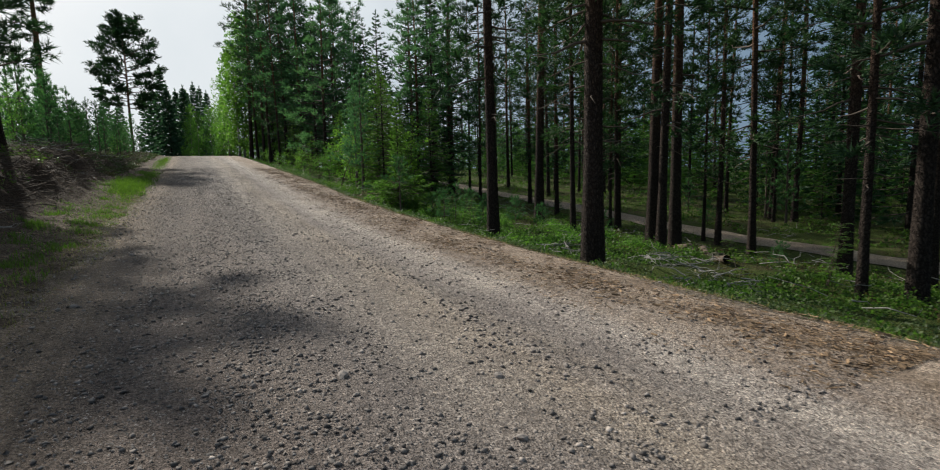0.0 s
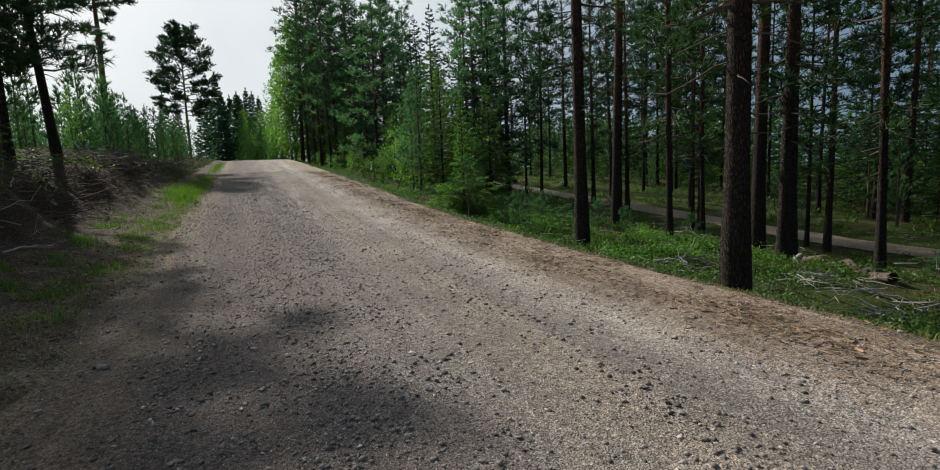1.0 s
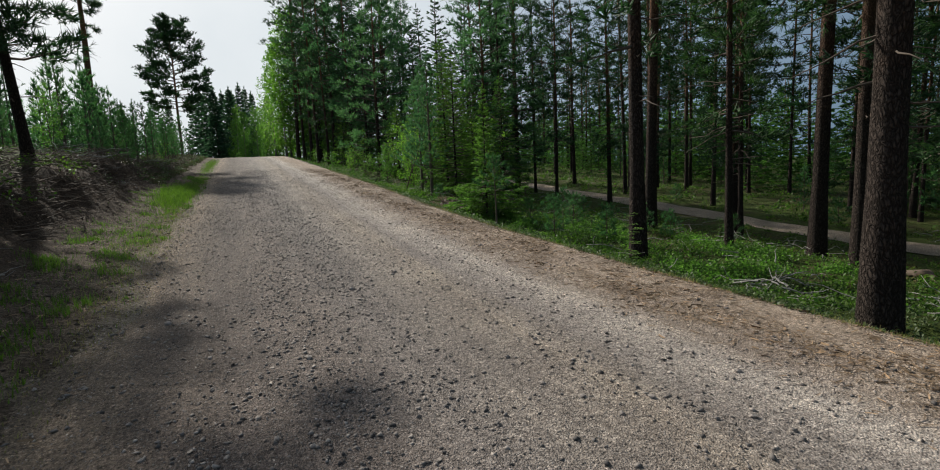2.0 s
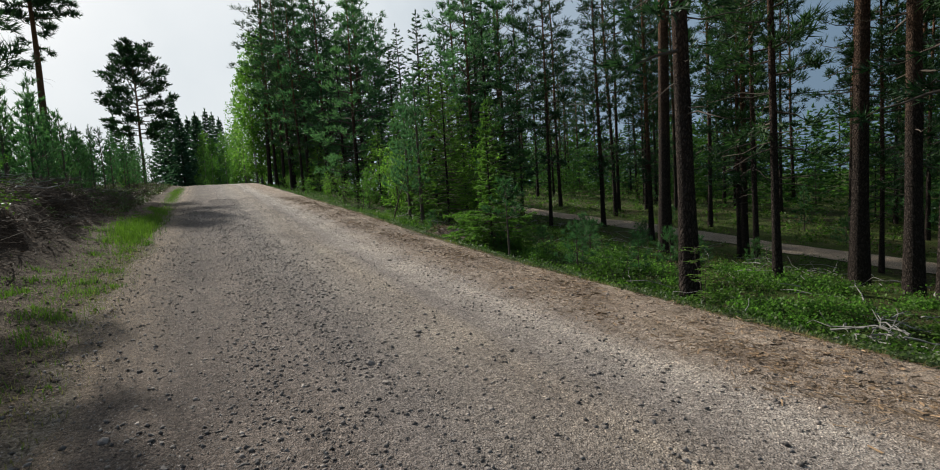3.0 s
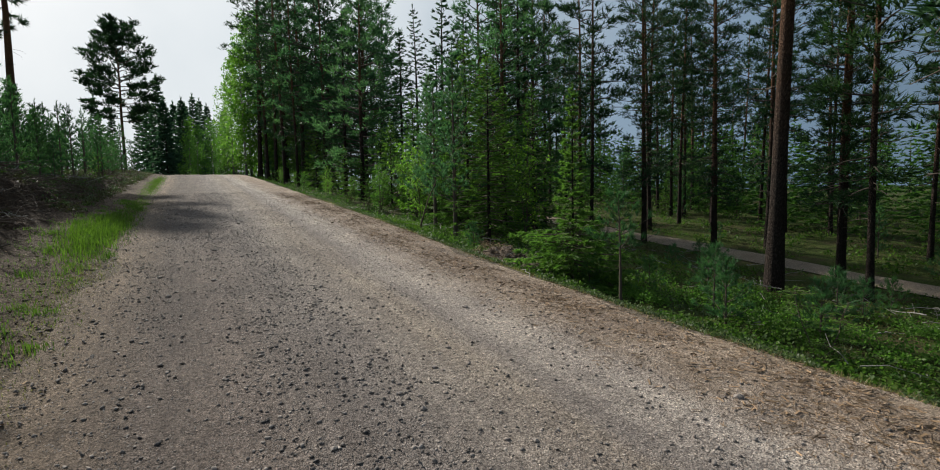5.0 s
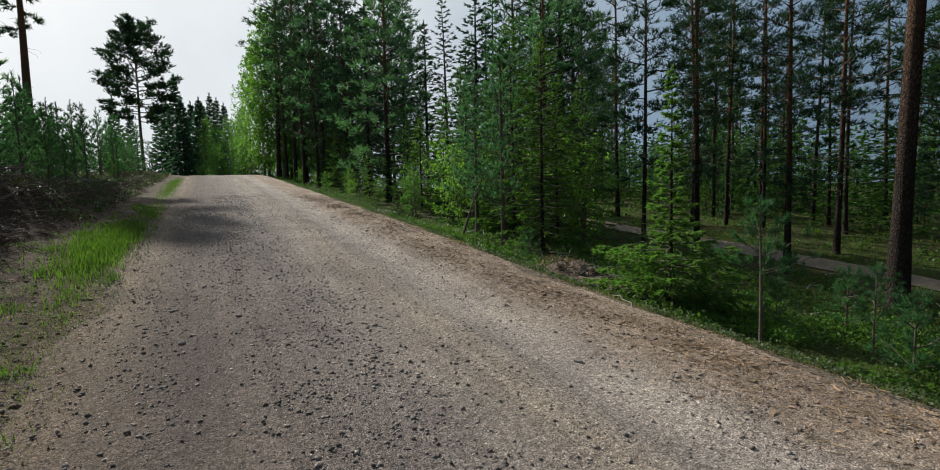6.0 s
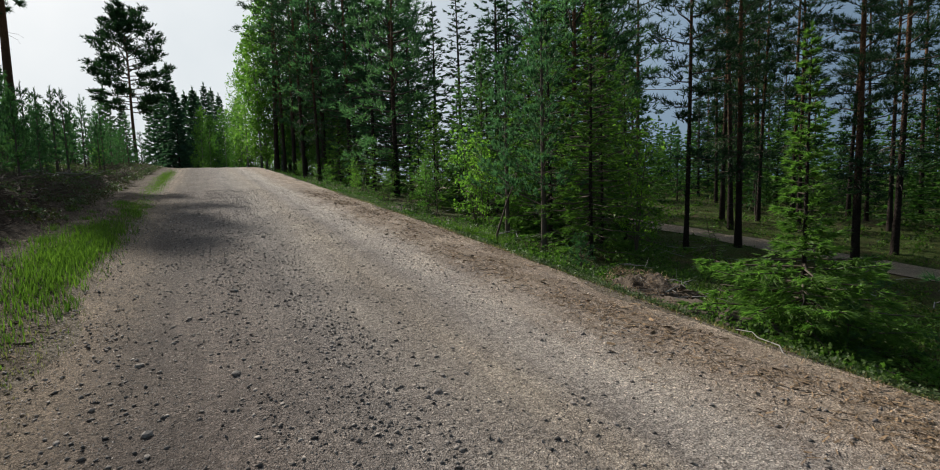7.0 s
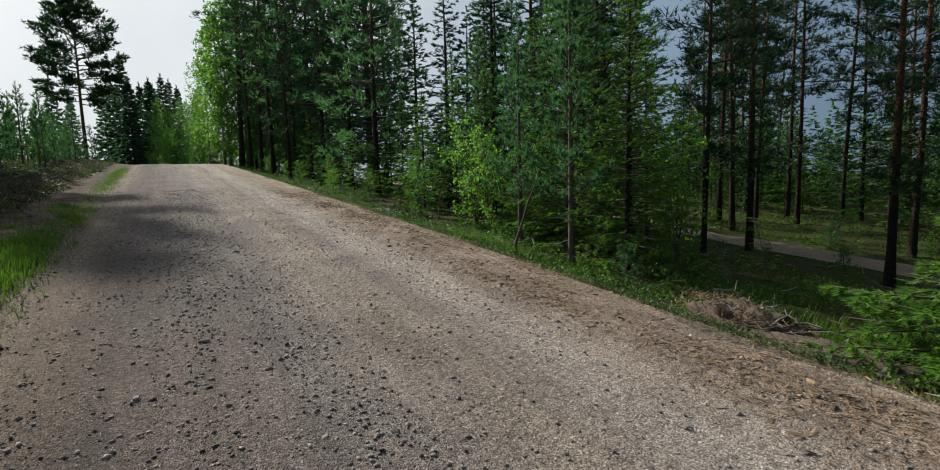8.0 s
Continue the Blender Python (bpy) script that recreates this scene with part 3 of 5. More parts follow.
def build_young_pine(name, seed, h, width, base=0.12, whorls=8, per=9, blades=8, length=0.11, wid=0.012, leaf=None):
    """Young pine: whorls of upswept limbs, one a year, long needles and an upright leader."""
    rng = np.random.default_rng(seed)
    root = tree_root(name)
    tr, br, cr = Soup(), Soup(), Soup()
    line = trunk_line(rng, h, 0.03 * h, 8)
    tube(tr, np.concatenate([[[0, 0, -0.15]], line]), np.concatenate([[0.014 * h], trunk_radius(line[:, 2], h, 0.011 * h + 0.006, 0.2)]), 7)
    for w in range(whorls):
        f = (w + 0.3) / whorls
        z = h * (base + (0.95 - base) * f)
        for k in range(5):
            a = k * 2 * np.pi / 5 + w * 0.7 + rng.uniform(-0.3, 0.3)
            ln = width * ((1 - f) ** 0.75 * 0.9 + 0.12) * rng.uniform(0.6, 1.2)
            limb = bend(rng, along(line, (z + rng.uniform(-0.03, 0.03) * h) / h), (math.cos(a), math.sin(a), 0.15 + 0.7 * f), ln, 0.3, 4, 0.04)
            tube(br, limb, np.linspace(0.004 + 0.008 * ln, 0.003, 4), 3)
            n = max(4, int(per * (0.4 + ln / width)))
            twigs = max(3, n // 4)
            root_u = np.concatenate([rng.uniform(0.25, 0.9, twigs - 1), [0.97]])
            spread = rng.normal(size=(twigs, 3)) * [1, 1, 0.45] * (0.02 + 0.20 * ln * (1.08 - root_u))[:, None]
            pick, w2 = rng.integers(0, twigs, n), rng.uniform(0.35, 1.05, n)
            u = np.clip(root_u[pick] + 0.12 * (w2 - 0.5), 0, 1.04)
            off = spread[pick] * w2[:, None] + rng.normal(size=(n, 3)) * 0.016
            tufts(cr, rng, along(limb, u) + off, unit(limb[-1] - limb[1]) * 0.9 + unit(off) * 0.6 + [0, 0, 0.5], blades, length, wid, 0.8)
    tufts(cr, rng, along(line, np.linspace(0.85, 1.0, 7)), np.array([[0, 0, 1.0]] * 7), blades, length, wid, 0.6)
    part("trunk", tr, TWIG_BARK, root, "", True)
    tagged(part("branchwork", br, TWIG_BARK, root), kind="stuff")
    part("crown", cr, leaf or YOUNG_LEAF, root)
    return root


def build_broadleaf(name, seed, h, r, base, width, limbs, per, size, leaf, bark, droop=0.3, rise=0.35, stems=1):
    """Birch, rowan or aspen: forking limbs with many small leaves."""
    rng = np.random.default_rng(seed)
    root = tree_root(name)
    tr, br, cr = Soup(), Soup(), Soup()
    for s in range(stems):
        hh = h * rng.uniform(0.7, 1.0) if s else h
        line = trunk_line(rng, hh, 0.04 * hh, 9)
        if stems > 1:
            a = s * 2 * np.pi / stems
            line = line + np.outer(line[:, 2] / hh, [math.cos(a), math.sin(a), 0]) * width * 0.55 * rng.uniform(0.5, 1)
        tube(tr, np.concatenate([[[line[0][0], line[0][1], -0.15]], line]), np.concatenate([[r * 1.2], trunk_radius(line[:, 2], hh, r, 0.15)]), 7)
        for i in range(limbs // stems):
            f = (i + rng.uniform(0, 1)) / (limbs // stems)
            z = base + (0.97 - base) * f
            a = i * 2.399 + rng.uniform(-0.5, 0.5)
            ln = width * (math.sin(math.pi * min(1, 0.25 + 0.72 * f)) ** 0.8 * 0.9 + 0.12) * rng.uniform(0.6, 1.15)
            limb = bend(rng, along(line, z), (math.cos(a), math.sin(a), rise + 0.5 * f), ln, -droop * 0.6, 5, 0.05)
            tube(br, limb, np.linspace(0.004 + 0.008 * ln, 0.002, 5), 4)
            n = max(4, int(per * (0.4 + ln / width)))
            u = rng.uniform(0.2, 1.05, n)
            q = along(limb, u) + rng.normal(size=(n, 3)) * (0.02 + 0.17 * ln * (1.2 - u))[:, None] + np.array([0, 0, -1.0]) * (rng.uniform(0, droop, n) * ln * 0.5)[:, None]
            leaves(cr, rng, q, size, droop)
    part("trunk", tr, bark, root, "", True)
    tagged(part("branchwork", br, TWIG_BARK, root), kind="stuff")
    part("crown", cr, leaf, root)
    return root


def build_rowan(name, seed, h, stems=2):
    """Rowan or fern-leaved sapling: feathered leaves of paired leaflets on thin stems."""
    rng = np.random.default_rng(seed)
    root = tree_root(name)
    tr, cr = Soup(), Soup()
    for s in range(stems):
        a = rng.uniform(0, 6.28)
        hh = h * rng.uniform(0.65, 1.0)
        line = bend(rng, (0.03 * s, 0, -0.05), (math.cos(a) * 0.3, math.sin(a) * 0.3, 1), hh, 0.05, 6, 0.03)
        tube(tr, line, np.linspace(0.008, 0.003, 6), 5)
        for i in range(int(9 + 7 * h)):
            u = rng.uniform(0.25, 1.0)
            p = along(line, np.array(u))
            b = i * 2.399
            ln = rng.uniform(0.12, 0.24) * (0.7 + 0.3 * h)
            rib = bend(rng, p, (math.cos(b), math.sin(b), 0.45), ln, -0.35, 5, 0.02)
            tube(tr, rib, np.linspace(0.003, 0.0015, 5), 3, False)
            w = unit(rib[-1] - rib[0])
            sd = unit(np.cross(w, [0, 0, 1.0]))
            for k in np.linspace(0.25, 1.0, 6):
                c = along(rib, np.array(k))
                for sg in (-1, 1):
                    e = unit(sd * sg + w * 0.45 + rng.normal(size=3) * 0.12)
                    m = unit(np.cross(e, [0, 0, 1.0])) * 0.013
                    L = 0.055 * (0.8 + 0.3 * h)
                    cr.add([c, c + e * L * 0.5 + m, c + e * L, c + e * L * 0.5 - m], [[0, 1, 2], [0, 2, 3]])
    part("stem", tr, TWIG_BARK, root)
    part("foliage", cr, ROWAN_LEAF, root)
    return root


# ---- placing ----
BUILT = {}


def plant(key, make, x, y, scale=1.0, turn=0.0, lean=(0.0, 0.0), label="", category="tree", group="", sink=0.05):
    """The first of a kind is built, the others are copies that share its meshes."""
    m = pose(x, y, land_at(x, y) - sink * scale, lean[0], lean[1], turn) @ Matrix.Diagonal((scale, scale, scale, 1))
    if key in BUILT:
        first, s0 = BUILT[key]
        ob = copy_thing(first, m @ Matrix.Diagonal((1 / s0, 1 / s0, 1 / s0, 1)))
    else:
        ob = make()
        ob.matrix_basis = m
        BUILT[key] = (ob, scale)
    return tagged(ob, label, category, group)


PINES = [
    ("pine_a", lambda: build_pine("pine_tree", 11, 19.0, 0.155, 0.42, 2.3, low_twigs=6)),
    ("pine_b", lambda: build_pine("pine_tree", 12, 17.5, 0.125, 0.38, 2.0, low_twigs=10)),
    ("pine_c", lambda: build_pine("pine_tree", 13, 16.0, 0.105, 0.34, 1.8, low_twigs=8)),
    ("pine_d", lambda: build_pine("pine_tree", 14, 20.0, 0.165, 0.48, 2.5, low_twigs=3)),
    ("pine_e", lambda: build_pine("pine_tree", 15, 14.0, 0.085, 0.30, 1.6, low_twigs=6)),
]
PINE_R = [0.155, 0.125, 0.105, 0.165, 0.085]
BUSHY = [("bushy_pine_" + str(i), lambda i=i: build_pine("pine_tree", 30 + i, 12.0 + i, 0.13, (0.09, 0.12, 0.24)[i], 2.7, limbs=60, per=30, dead=4, length=0.28, wid=0.046, leaf=STAND_LEAF)) for i in range(3)]
SPRUCES = [("spruce_" + str(i), lambda i=i: build_spruce("spruce_tree", 40 + i, 11.0 + 2 * i, 0.12, 0.03, 2.1 + 0.15 * i, limbs=105, per=18)) for i in range(3)]
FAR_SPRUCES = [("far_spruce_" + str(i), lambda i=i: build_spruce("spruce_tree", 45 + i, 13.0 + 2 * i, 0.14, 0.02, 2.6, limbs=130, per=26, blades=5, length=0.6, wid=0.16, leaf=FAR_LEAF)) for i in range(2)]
YOUNG_SPRUCES = [("young_spruce_" + str(i), lambda i=i: build_spruce("spruce_tree", 50 + i, 4.0 + 0.8 * i, 0.045, 0.04, 1.15 + 0.1 * i, limbs=62, per=17, blades=5, length=0.2, wid=0.036, leaf=FRESH_LEAF)) for i in range(3)]
YOUNG_PINES = [("young_pine_" + str(i), lambda i=i: build_young_pine("pine_tree", 60 + i, 3.2 + 0.5 * i, 0.75 + 0.08 * i, whorls=9, per=9, blades=5, length=0.18, wid=0.032)) for i in range(4)]
BIRCHES = [("birch_" + str(i), lambda i=i: build_broadleaf("birch_tree", 70 + i, 12.0 + 2 * i, 0.10, 0.10, 2.3, 60, 60, 0.24, BIRCH_LEAF, BIRCH_BARK, 0.6)) for i in range(2)]
SHRUBS = [("leafy_shrub_" + str(i), lambda i=i: build_broadleaf("leafy_shrub", 80 + i, 2.4 + 0.5 * i, 0.018, 0.12, 0.75, 30, 44, 0.075, ROWAN_LEAF if i != 1 else BIRCH_LEAF, TWIG_BARK, 0.25, 0.5, 3)) for i in range(3)]
LABEL_PINE = "tall Scots pine with scaly brown bark and a high crown"


def pine(x, y, d, kind=None, lean=(0, 0), label=LABEL_PINE, turn=None):
    """A tall pine whose trunk is d metres thick at its foot."""
    i = int(np.argmin([abs(math.log(d / (2 * q * 1.15))) for q in PINE_R])) if kind is None else kind
    plant(*PINES[i], x, y, d / (2 * PINE_R[i] * 1.15), RNG.uniform(0, 360) if turn is None else turn, lean if lean != (0, 0) else (float(RNG.normal() * 0.9), float(RNG.normal() * 0.9)), label, "tree", "pines of the forest")


# pines between the road and the track
VERGE_PINE = ("verge_pine", lambda: build_pine("pine_tree", 16, 18.5, 0.165, 0.27, 2.1, limbs=48, per=64, dead=8, blades=9, length=0.17, wid=0.02, low_twigs=20, low_min=0.2))
for x, y, s, turn in ((5.72, 6.5, 1.0, 20), (15.6, 20.3, 0.64, 200), (15.9, 16.5, 0.74, 310), (15.2, 30.9, 0.85, 80), (17.2, 24.9, 0.7, 170)):
    plant(*VERGE_PINE, x, y, s, turn, (0, 0.3), "stout Scots pine with low dark branches and furrowed bark", "tree", "pines of the forest")
for x, y, d, lx, ly in ((6.28, 10.63, 0.30, 0.3, 0), (9.0, 11.0, 0.17, 0, 0), (12.0, 10.2, 0.36, 0, 0.3), (13.2, 6.4, 0.30, 0, 0.3), (10.1, 9.0, 0.25, 0, 1.2), (12.3, 11.3, 0.40, 0, 0.6), (11.1, 15.5, 0.38, 0, 1.0),
                        (14.6, 9.6, 0.25, 0, 0), (14.6, 15.2, 0.20, 0, 0), (13.4, 24.0, 0.18, 0, 0), (16.3, 12.0, 0.23, 0, 0), (15.2, 16.2, 0.16, 0, 0.6),
                        (8.1, 3.7, 0.15, 0, 0.5), (8.7, 3.3, 0.26, 0, 1.0), (15.4, 5.6, 0.27, 0, 0),
                        (16.8, 31.5, 0.2, 0, 0), (16.7, 12.9, 0.15, 0, 0), (11.5, 1.5, 0.28, 0, 0), (7.2, -2.0, 0.3, 0, 0), (13.0, -4.0, 0.3, 0, 0)):
    pine(x, y, d, None, (lx, ly))
# pines beyond the track
for x, y, d in ((24.5, 14.1, 0.30), (24.5, 17.6, 0.22), (24.8, 15.4, 0.24), (22.2, 10.2, 0.26), (23.9, 14.7, 0.18), (22.7, 29.7, 0.26), (27.6, 31.3, 0.24), (25.1, 27.4, 0.24), (24.0, 28.7, 0.22),
                (20.6, 27.7, 0.26), (26.9, 28.8, 0.24), (26.9, 24.5, 0.22), (29.7, 27.6, 0.24), (29.4, 26.6, 0.2), (20.7, 21.6, 0.24), (21.5, 34.0, 0.28), (20.8, 5.0, 0.3), (23.0, 0.0, 0.28)):
    pine(x, y, d)
# woods beyond the track, growing denser with distance
spots = []


def free(x, y, gap):
    if any((x - a) ** 2 + (y - b) ** 2 < gap * gap for a, b in spots):
        return False
    spots.append((x, y))
    return True


def opening(x, y):
    """Lanes through the forest that stay open to the sky."""
    a = math.degrees(math.atan2(x, y - 13.6))
    b = math.degrees(math.atan2(x, y - 0.9))
    return 21.5 < a < 26.8 or 45.8 < a < 51.0 or 61.8 < a < 66.0 or (x > 20 and 54.5 < b < 58.5)


while len(spots) < 62:
    x, y = RNG.uniform(21.5, 56), RNG.uniform(-6, 74)
    if opening(x, y) or x < 27 and 8 < y < 36 or not free(x, y, 2.6):
        continue
    if RNG.random() < 0.72:
        pine(x, y, RNG.uniform(0.17, 0.30))
    else:
        plant(*SPRUCES[RNG.integers(3)], x, y, RNG.uniform(0.6, 1.1), RNG.uniform(0, 360), label="dark green spruce reaching down to the forest floor", group="spruces of the forest")
for i, (x, y) in enumerate(((28.0, 17.5), (27.0, 13.2), (33.0, 17.0), (30.0, 15.0), (26.5, 10.5))):
    plant(*SPRUCES[i % 3], x, y, 0.8 + 0.07 * i, 70.0 * i, label="dark green spruce reaching down to the forest floor", group="spruces of the forest")
spots.clear()
while len(spots) < 75:
    x, y = RNG.uniform(22, 42), RNG.uniform(-2, 60)
    if RNG.random() > (x - 20) / 14 or not free(x, y, 1.2):
        continue
    if RNG.random() < 0.6:
        plant(*YOUNG_PINES[RNG.integers(4)], x, y, RNG.uniform(0.5, 1.5), RNG.uniform(0, 360), label="bright green young pine under tall trees", group="young pines of the forest")
    else:
        plant(*YOUNG_SPRUCES[RNG.integers(3)], x, y, RNG.uniform(0.4, 1.2), RNG.uniform(0, 360), label="small green spruce under tall pines", group="young spruces of the forest")
# dense stand on the road's east side up to the crest
spots.clear()
for x, y, k, s in ((9.9, 29.6, 0, 0.88), (10.6, 34.0, 1, 0.80), (13.6, 48.5, 2, 0.95), (8.6, 41.0, 1, 0.95), (9.2, 47.0, 2, 0.95), (12.2, 40.5, 0, 1.0), (12.1, 35.0, 0, 0.8), (15.0, 38.0, 2, 0.8)):
    free(x, y, 0.1)
    plant(*SPRUCES[k], x, y, s, RNG.uniform(0, 360), label="tall dark green spruce beside the gravel road", group="spruces of the forest")
for x, y, k, s in ((8.3, 45.0, 2, 1.15), (8.0, 51.0, 2, 1.25), (9.6, 53.0, 1, 1.25), (7.6, 56.5, 2, 1.3), (13.8, 28.3, 0, 1.0), (11.0, 26.5, 1, 0.85), (12.4, 30.6, 2, 0.9), (8.3, 36.5, 1, 0.95), (10.8, 44.0, 0, 1.25)):
    free(x, y, 0.1)
    plant(*BUSHY[k], x, y, s, RNG.uniform(0, 360), label="bushy Scots pine with needles low on the trunk", group="pines of the forest")
for x, y, k, s in ((13.0, 29.4, 2, 0.92), (15.3, 33.6, 2, 0.95), (12.1, 27.0, 1, 0.9), (14.6, 36.4, 1, 1.0)):
    free(x, y, 0.1)
    plant(*SPRUCES[k], x, y, s, RNG.uniform(0, 360), label="tall dark spruce standing among pines", group="spruces of the forest")
while len(spots) < 48:
    x, y = RNG.uniform(8.0, 15.5), RNG.uniform(38, 84)
    if opening(x, y) or not free(x, y, 2.0):
        continue
    if RNG.random() < 0.5:
        plant(*BUSHY[RNG.integers(3)], x, y, RNG.uniform(0.8, 1.35), RNG.uniform(0, 360), label="bushy Scots pine with needles low on the trunk", group="pines of the forest")
    else:
        plant(*SPRUCES[RNG.integers(3)], x, y, RNG.uniform(0.7, 1.1), RNG.uniform(0, 360), label="tall dark green spruce beside the gravel road", group="spruces of the forest")
fill = np.random.default_rng(77)
for i in range(18):
    x, y = fill.uniform(7.6, 10.5), 26.5 + 1.6 * i + fill.uniform(-0.6, 0.6)
    plant(*YOUNG_SPRUCES[i % 3], x, y, fill.uniform(0.55, 1.05), fill.uniform(0, 360), label="young spruce filling the edge of the stand", group="young spruces of the forest")
pine(5.75, 59.3, 0.46, 0, (0, -3), "dark-trunked pine growing at the crest of the road")
for x, y, d in ((6.5, 50.5, 0.30), (6.4, 54.2, 0.34), (6.8, 47.0, 0.24), (6.1, 56.8, 0.30), (7.4, 63.0, 0.26)):
    pine(x, y, d)
for x, y, k, s in ((4.9, 62.5, 0, 1.05), (5.6, 65.0, 1, 1.2), (4.2, 68.0, 1, 0.9), (6.6, 62.0, 1, 1.15), (7.9, 60.0, 0, 1.1), (8.9, 56.5, 0, 0.95)):
    plant(*BIRCHES[k], x, y, s, RNG.uniform(0, 360), label="light green birch in full leaf by the road", group="birches")
# west side: clearing with young pines, a few old pines left standing
plant("bank_pine", lambda: build_pine("pine_tree", 92, 8.0, 0.125, 0.30, 1.8, limbs=40, per=60, dead=8, dome=True), -4.6, 19.1, 1.0, 40, (0.0, -4.2), "old pine leaning over the cut bank beside the road")
plant("bank_pine", None, -4.95, 17.0, 0.8, 160, (0, 0.5), "pine on the bank that shades the road's verge")
plant("clearing_pine", lambda: build_pine("pine_tree", 93, 21.0, 0.31, 0.62, 3.4, limbs=40, per=80, dead=16, blades=6, length=0.4, wid=0.08, low_twigs=6), -10.9, 58.0, 1.0, 100, (0, -1.5), "tall old pine standing alone in the clearing")
plant("old_pine", lambda: build_pine("pine_tree", 91, 21.5, 0.24, 0.42, 5.0, limbs=54, per=105, dead=8, blades=6, length=0.42, wid=0.11, inner=0.5, dome=True), -7.9, 100.0, 1.05, 30, label="old broad-crowned pine standing above the young forest")
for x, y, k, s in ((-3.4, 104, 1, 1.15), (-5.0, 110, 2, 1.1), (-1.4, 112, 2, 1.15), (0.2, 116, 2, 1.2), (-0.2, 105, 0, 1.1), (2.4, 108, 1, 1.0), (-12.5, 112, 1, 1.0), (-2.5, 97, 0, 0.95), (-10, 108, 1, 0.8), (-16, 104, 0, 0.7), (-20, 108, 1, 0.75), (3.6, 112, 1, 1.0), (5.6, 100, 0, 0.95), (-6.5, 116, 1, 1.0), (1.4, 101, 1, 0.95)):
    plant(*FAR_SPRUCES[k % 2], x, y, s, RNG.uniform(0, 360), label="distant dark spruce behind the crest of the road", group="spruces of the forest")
for x, y, k, s in ((1.2, 84, 0, 0.62), (2.8, 80, 1, 0.55), (3.9, 86, 0, 0.7), (4.2, 76, 1, 0.6), (0.4, 92, 1, 0.7)):
    plant(*BIRCHES[k], x, y, s, RNG.uniform(0, 360), label="low bright green birch beyond the crest", group="birches")
for x, y, k, s in ((5.0, 78, 0, 0.8), (5.9, 80, 1, 0.9), (6.7, 77, 2, 0.8), (7.7, 79, 0, 1.0), (4.2, 81, 1, 0.8), (8.8, 76, 2, 0.9), (6.3, 84, 2, 1.0), (7.3, 86, 1, 1.1)):
    plant(*YOUNG_SPRUCES[k], x, y, s, RNG.uniform(0, 360), label="young green spruce beyond the crest of the road", group="young spruces of the forest")
spots.clear()
while len(spots) < 175:
    x, y = RNG.uniform(-30, -4.9), RNG.uniform(9, 92)
    if x < -4.9 - 0.35 * (y - 5) or not free(x, y, 0.62 + 0.010 * y) or (y > 30 and x > -5.6) or (x + 4.7) ** 2 + (y - 19.2) ** 2 < 0.5:
        continue
    s = RNG.uniform(0.75, 1.45) * (1.0 if y < 32 else 0.9)
    plant(*YOUNG_PINES[RNG.integers(4)], x, y, s, RNG.uniform(0, 360), label="slender young pine in the replanted clearing", group="young pines of the clearing")
for x, y, k, s in ((-4.7, 10.6, 0, 0.5), (-4.9, 12.1, 1, 0.6), (-4.6, 13.6, 0, 0.45), (-5.3, 14.2, 2, 0.6), (-5.0, 16.0, 1, 0.5), (-5.9, 12.6, 2, 0.75), (-6.2, 17.5, 1, 0.75)):
    plant(*YOUNG_SPRUCES[k], x, y, s, RNG.uniform(0, 360), label="low dark green spruce on top of the bank", category="tree", group="spruces of the bank")

for i in range(26):
    x, y = fill.uniform(-6.4, -4.3), 26.0 + 1.35 * i + fill.uniform(-0.5, 0.5)
    plant(*YOUNG_PINES[i % 4], x, y, fill.uniform(0.4, 0.95), fill.uniform(0, 360), label="small young pine at the clearing's edge", group="young pines of the clearing")


# ---- far woods that close the view ----
def soup_of(ob):
    out = []
    for c in ob.children:
        me = c.data
        v = np.empty(len(me.vertices) * 3, np.float32)
        me.vertices.foreach_get("co", v)
        f = np.empty(len(me.loops), np.int32)
        me.loops.foreach_get("vertex_index", f)
        out.append((c.name.split(".")[0], v.reshape(-1, 3), f.reshape(-1, 3)))
    return out


FAR = [build_spruce("far", 200 + i, 13.0 + i, 0.12, 0.06, 2.2, limbs=34, per=8, blades=3, length=0.6, wid=0.22) for i in range(2)] + \
      [build_pine("far", 210 + i, 15.0 + i, 0.13, 0.38, 2.6, limbs=22, per=10, dead=0, blades=4, length=0.5, wid=0.16) for i in range(2)]
far_wood, far_green = Soup(), Soup()
FAR_SHAPES = [soup_of(o) for o in FAR]
for o in FAR:
    for c in list(o.children):
        bpy.data.objects.remove(c)
    bpy.data.objects.remove(o)
rng = np.random.default_rng(5)
for i in range(280):
    if i < 250:
        x, y = rng.uniform(48, 100), rng.uniform(-30, 150)
    elif i < 330:
        x, y = rng.uniform(4, 60), rng.uniform(84, 150)
    else:
        x, y = rng.uniform(-90, 2), rng.uniform(118, 165)
    a, s = rng.uniform(0, 6.28), rng.uniform(0.6, 1.1)
    if opening(x, y):
        s *= 0.35
    R = np.array([[math.cos(a), -math.sin(a), 0], [math.sin(a), math.cos(a), 0], [0, 0, 1]]) * s
    for nm, v, f in FAR_SHAPES[i % 4]:
        if nm != "branchwork":
            (far_green if nm == "crown" else far_wood).add(v @ R.T + [x, y, land_at(x, y) - 0.1], f)
thicket = Soup()
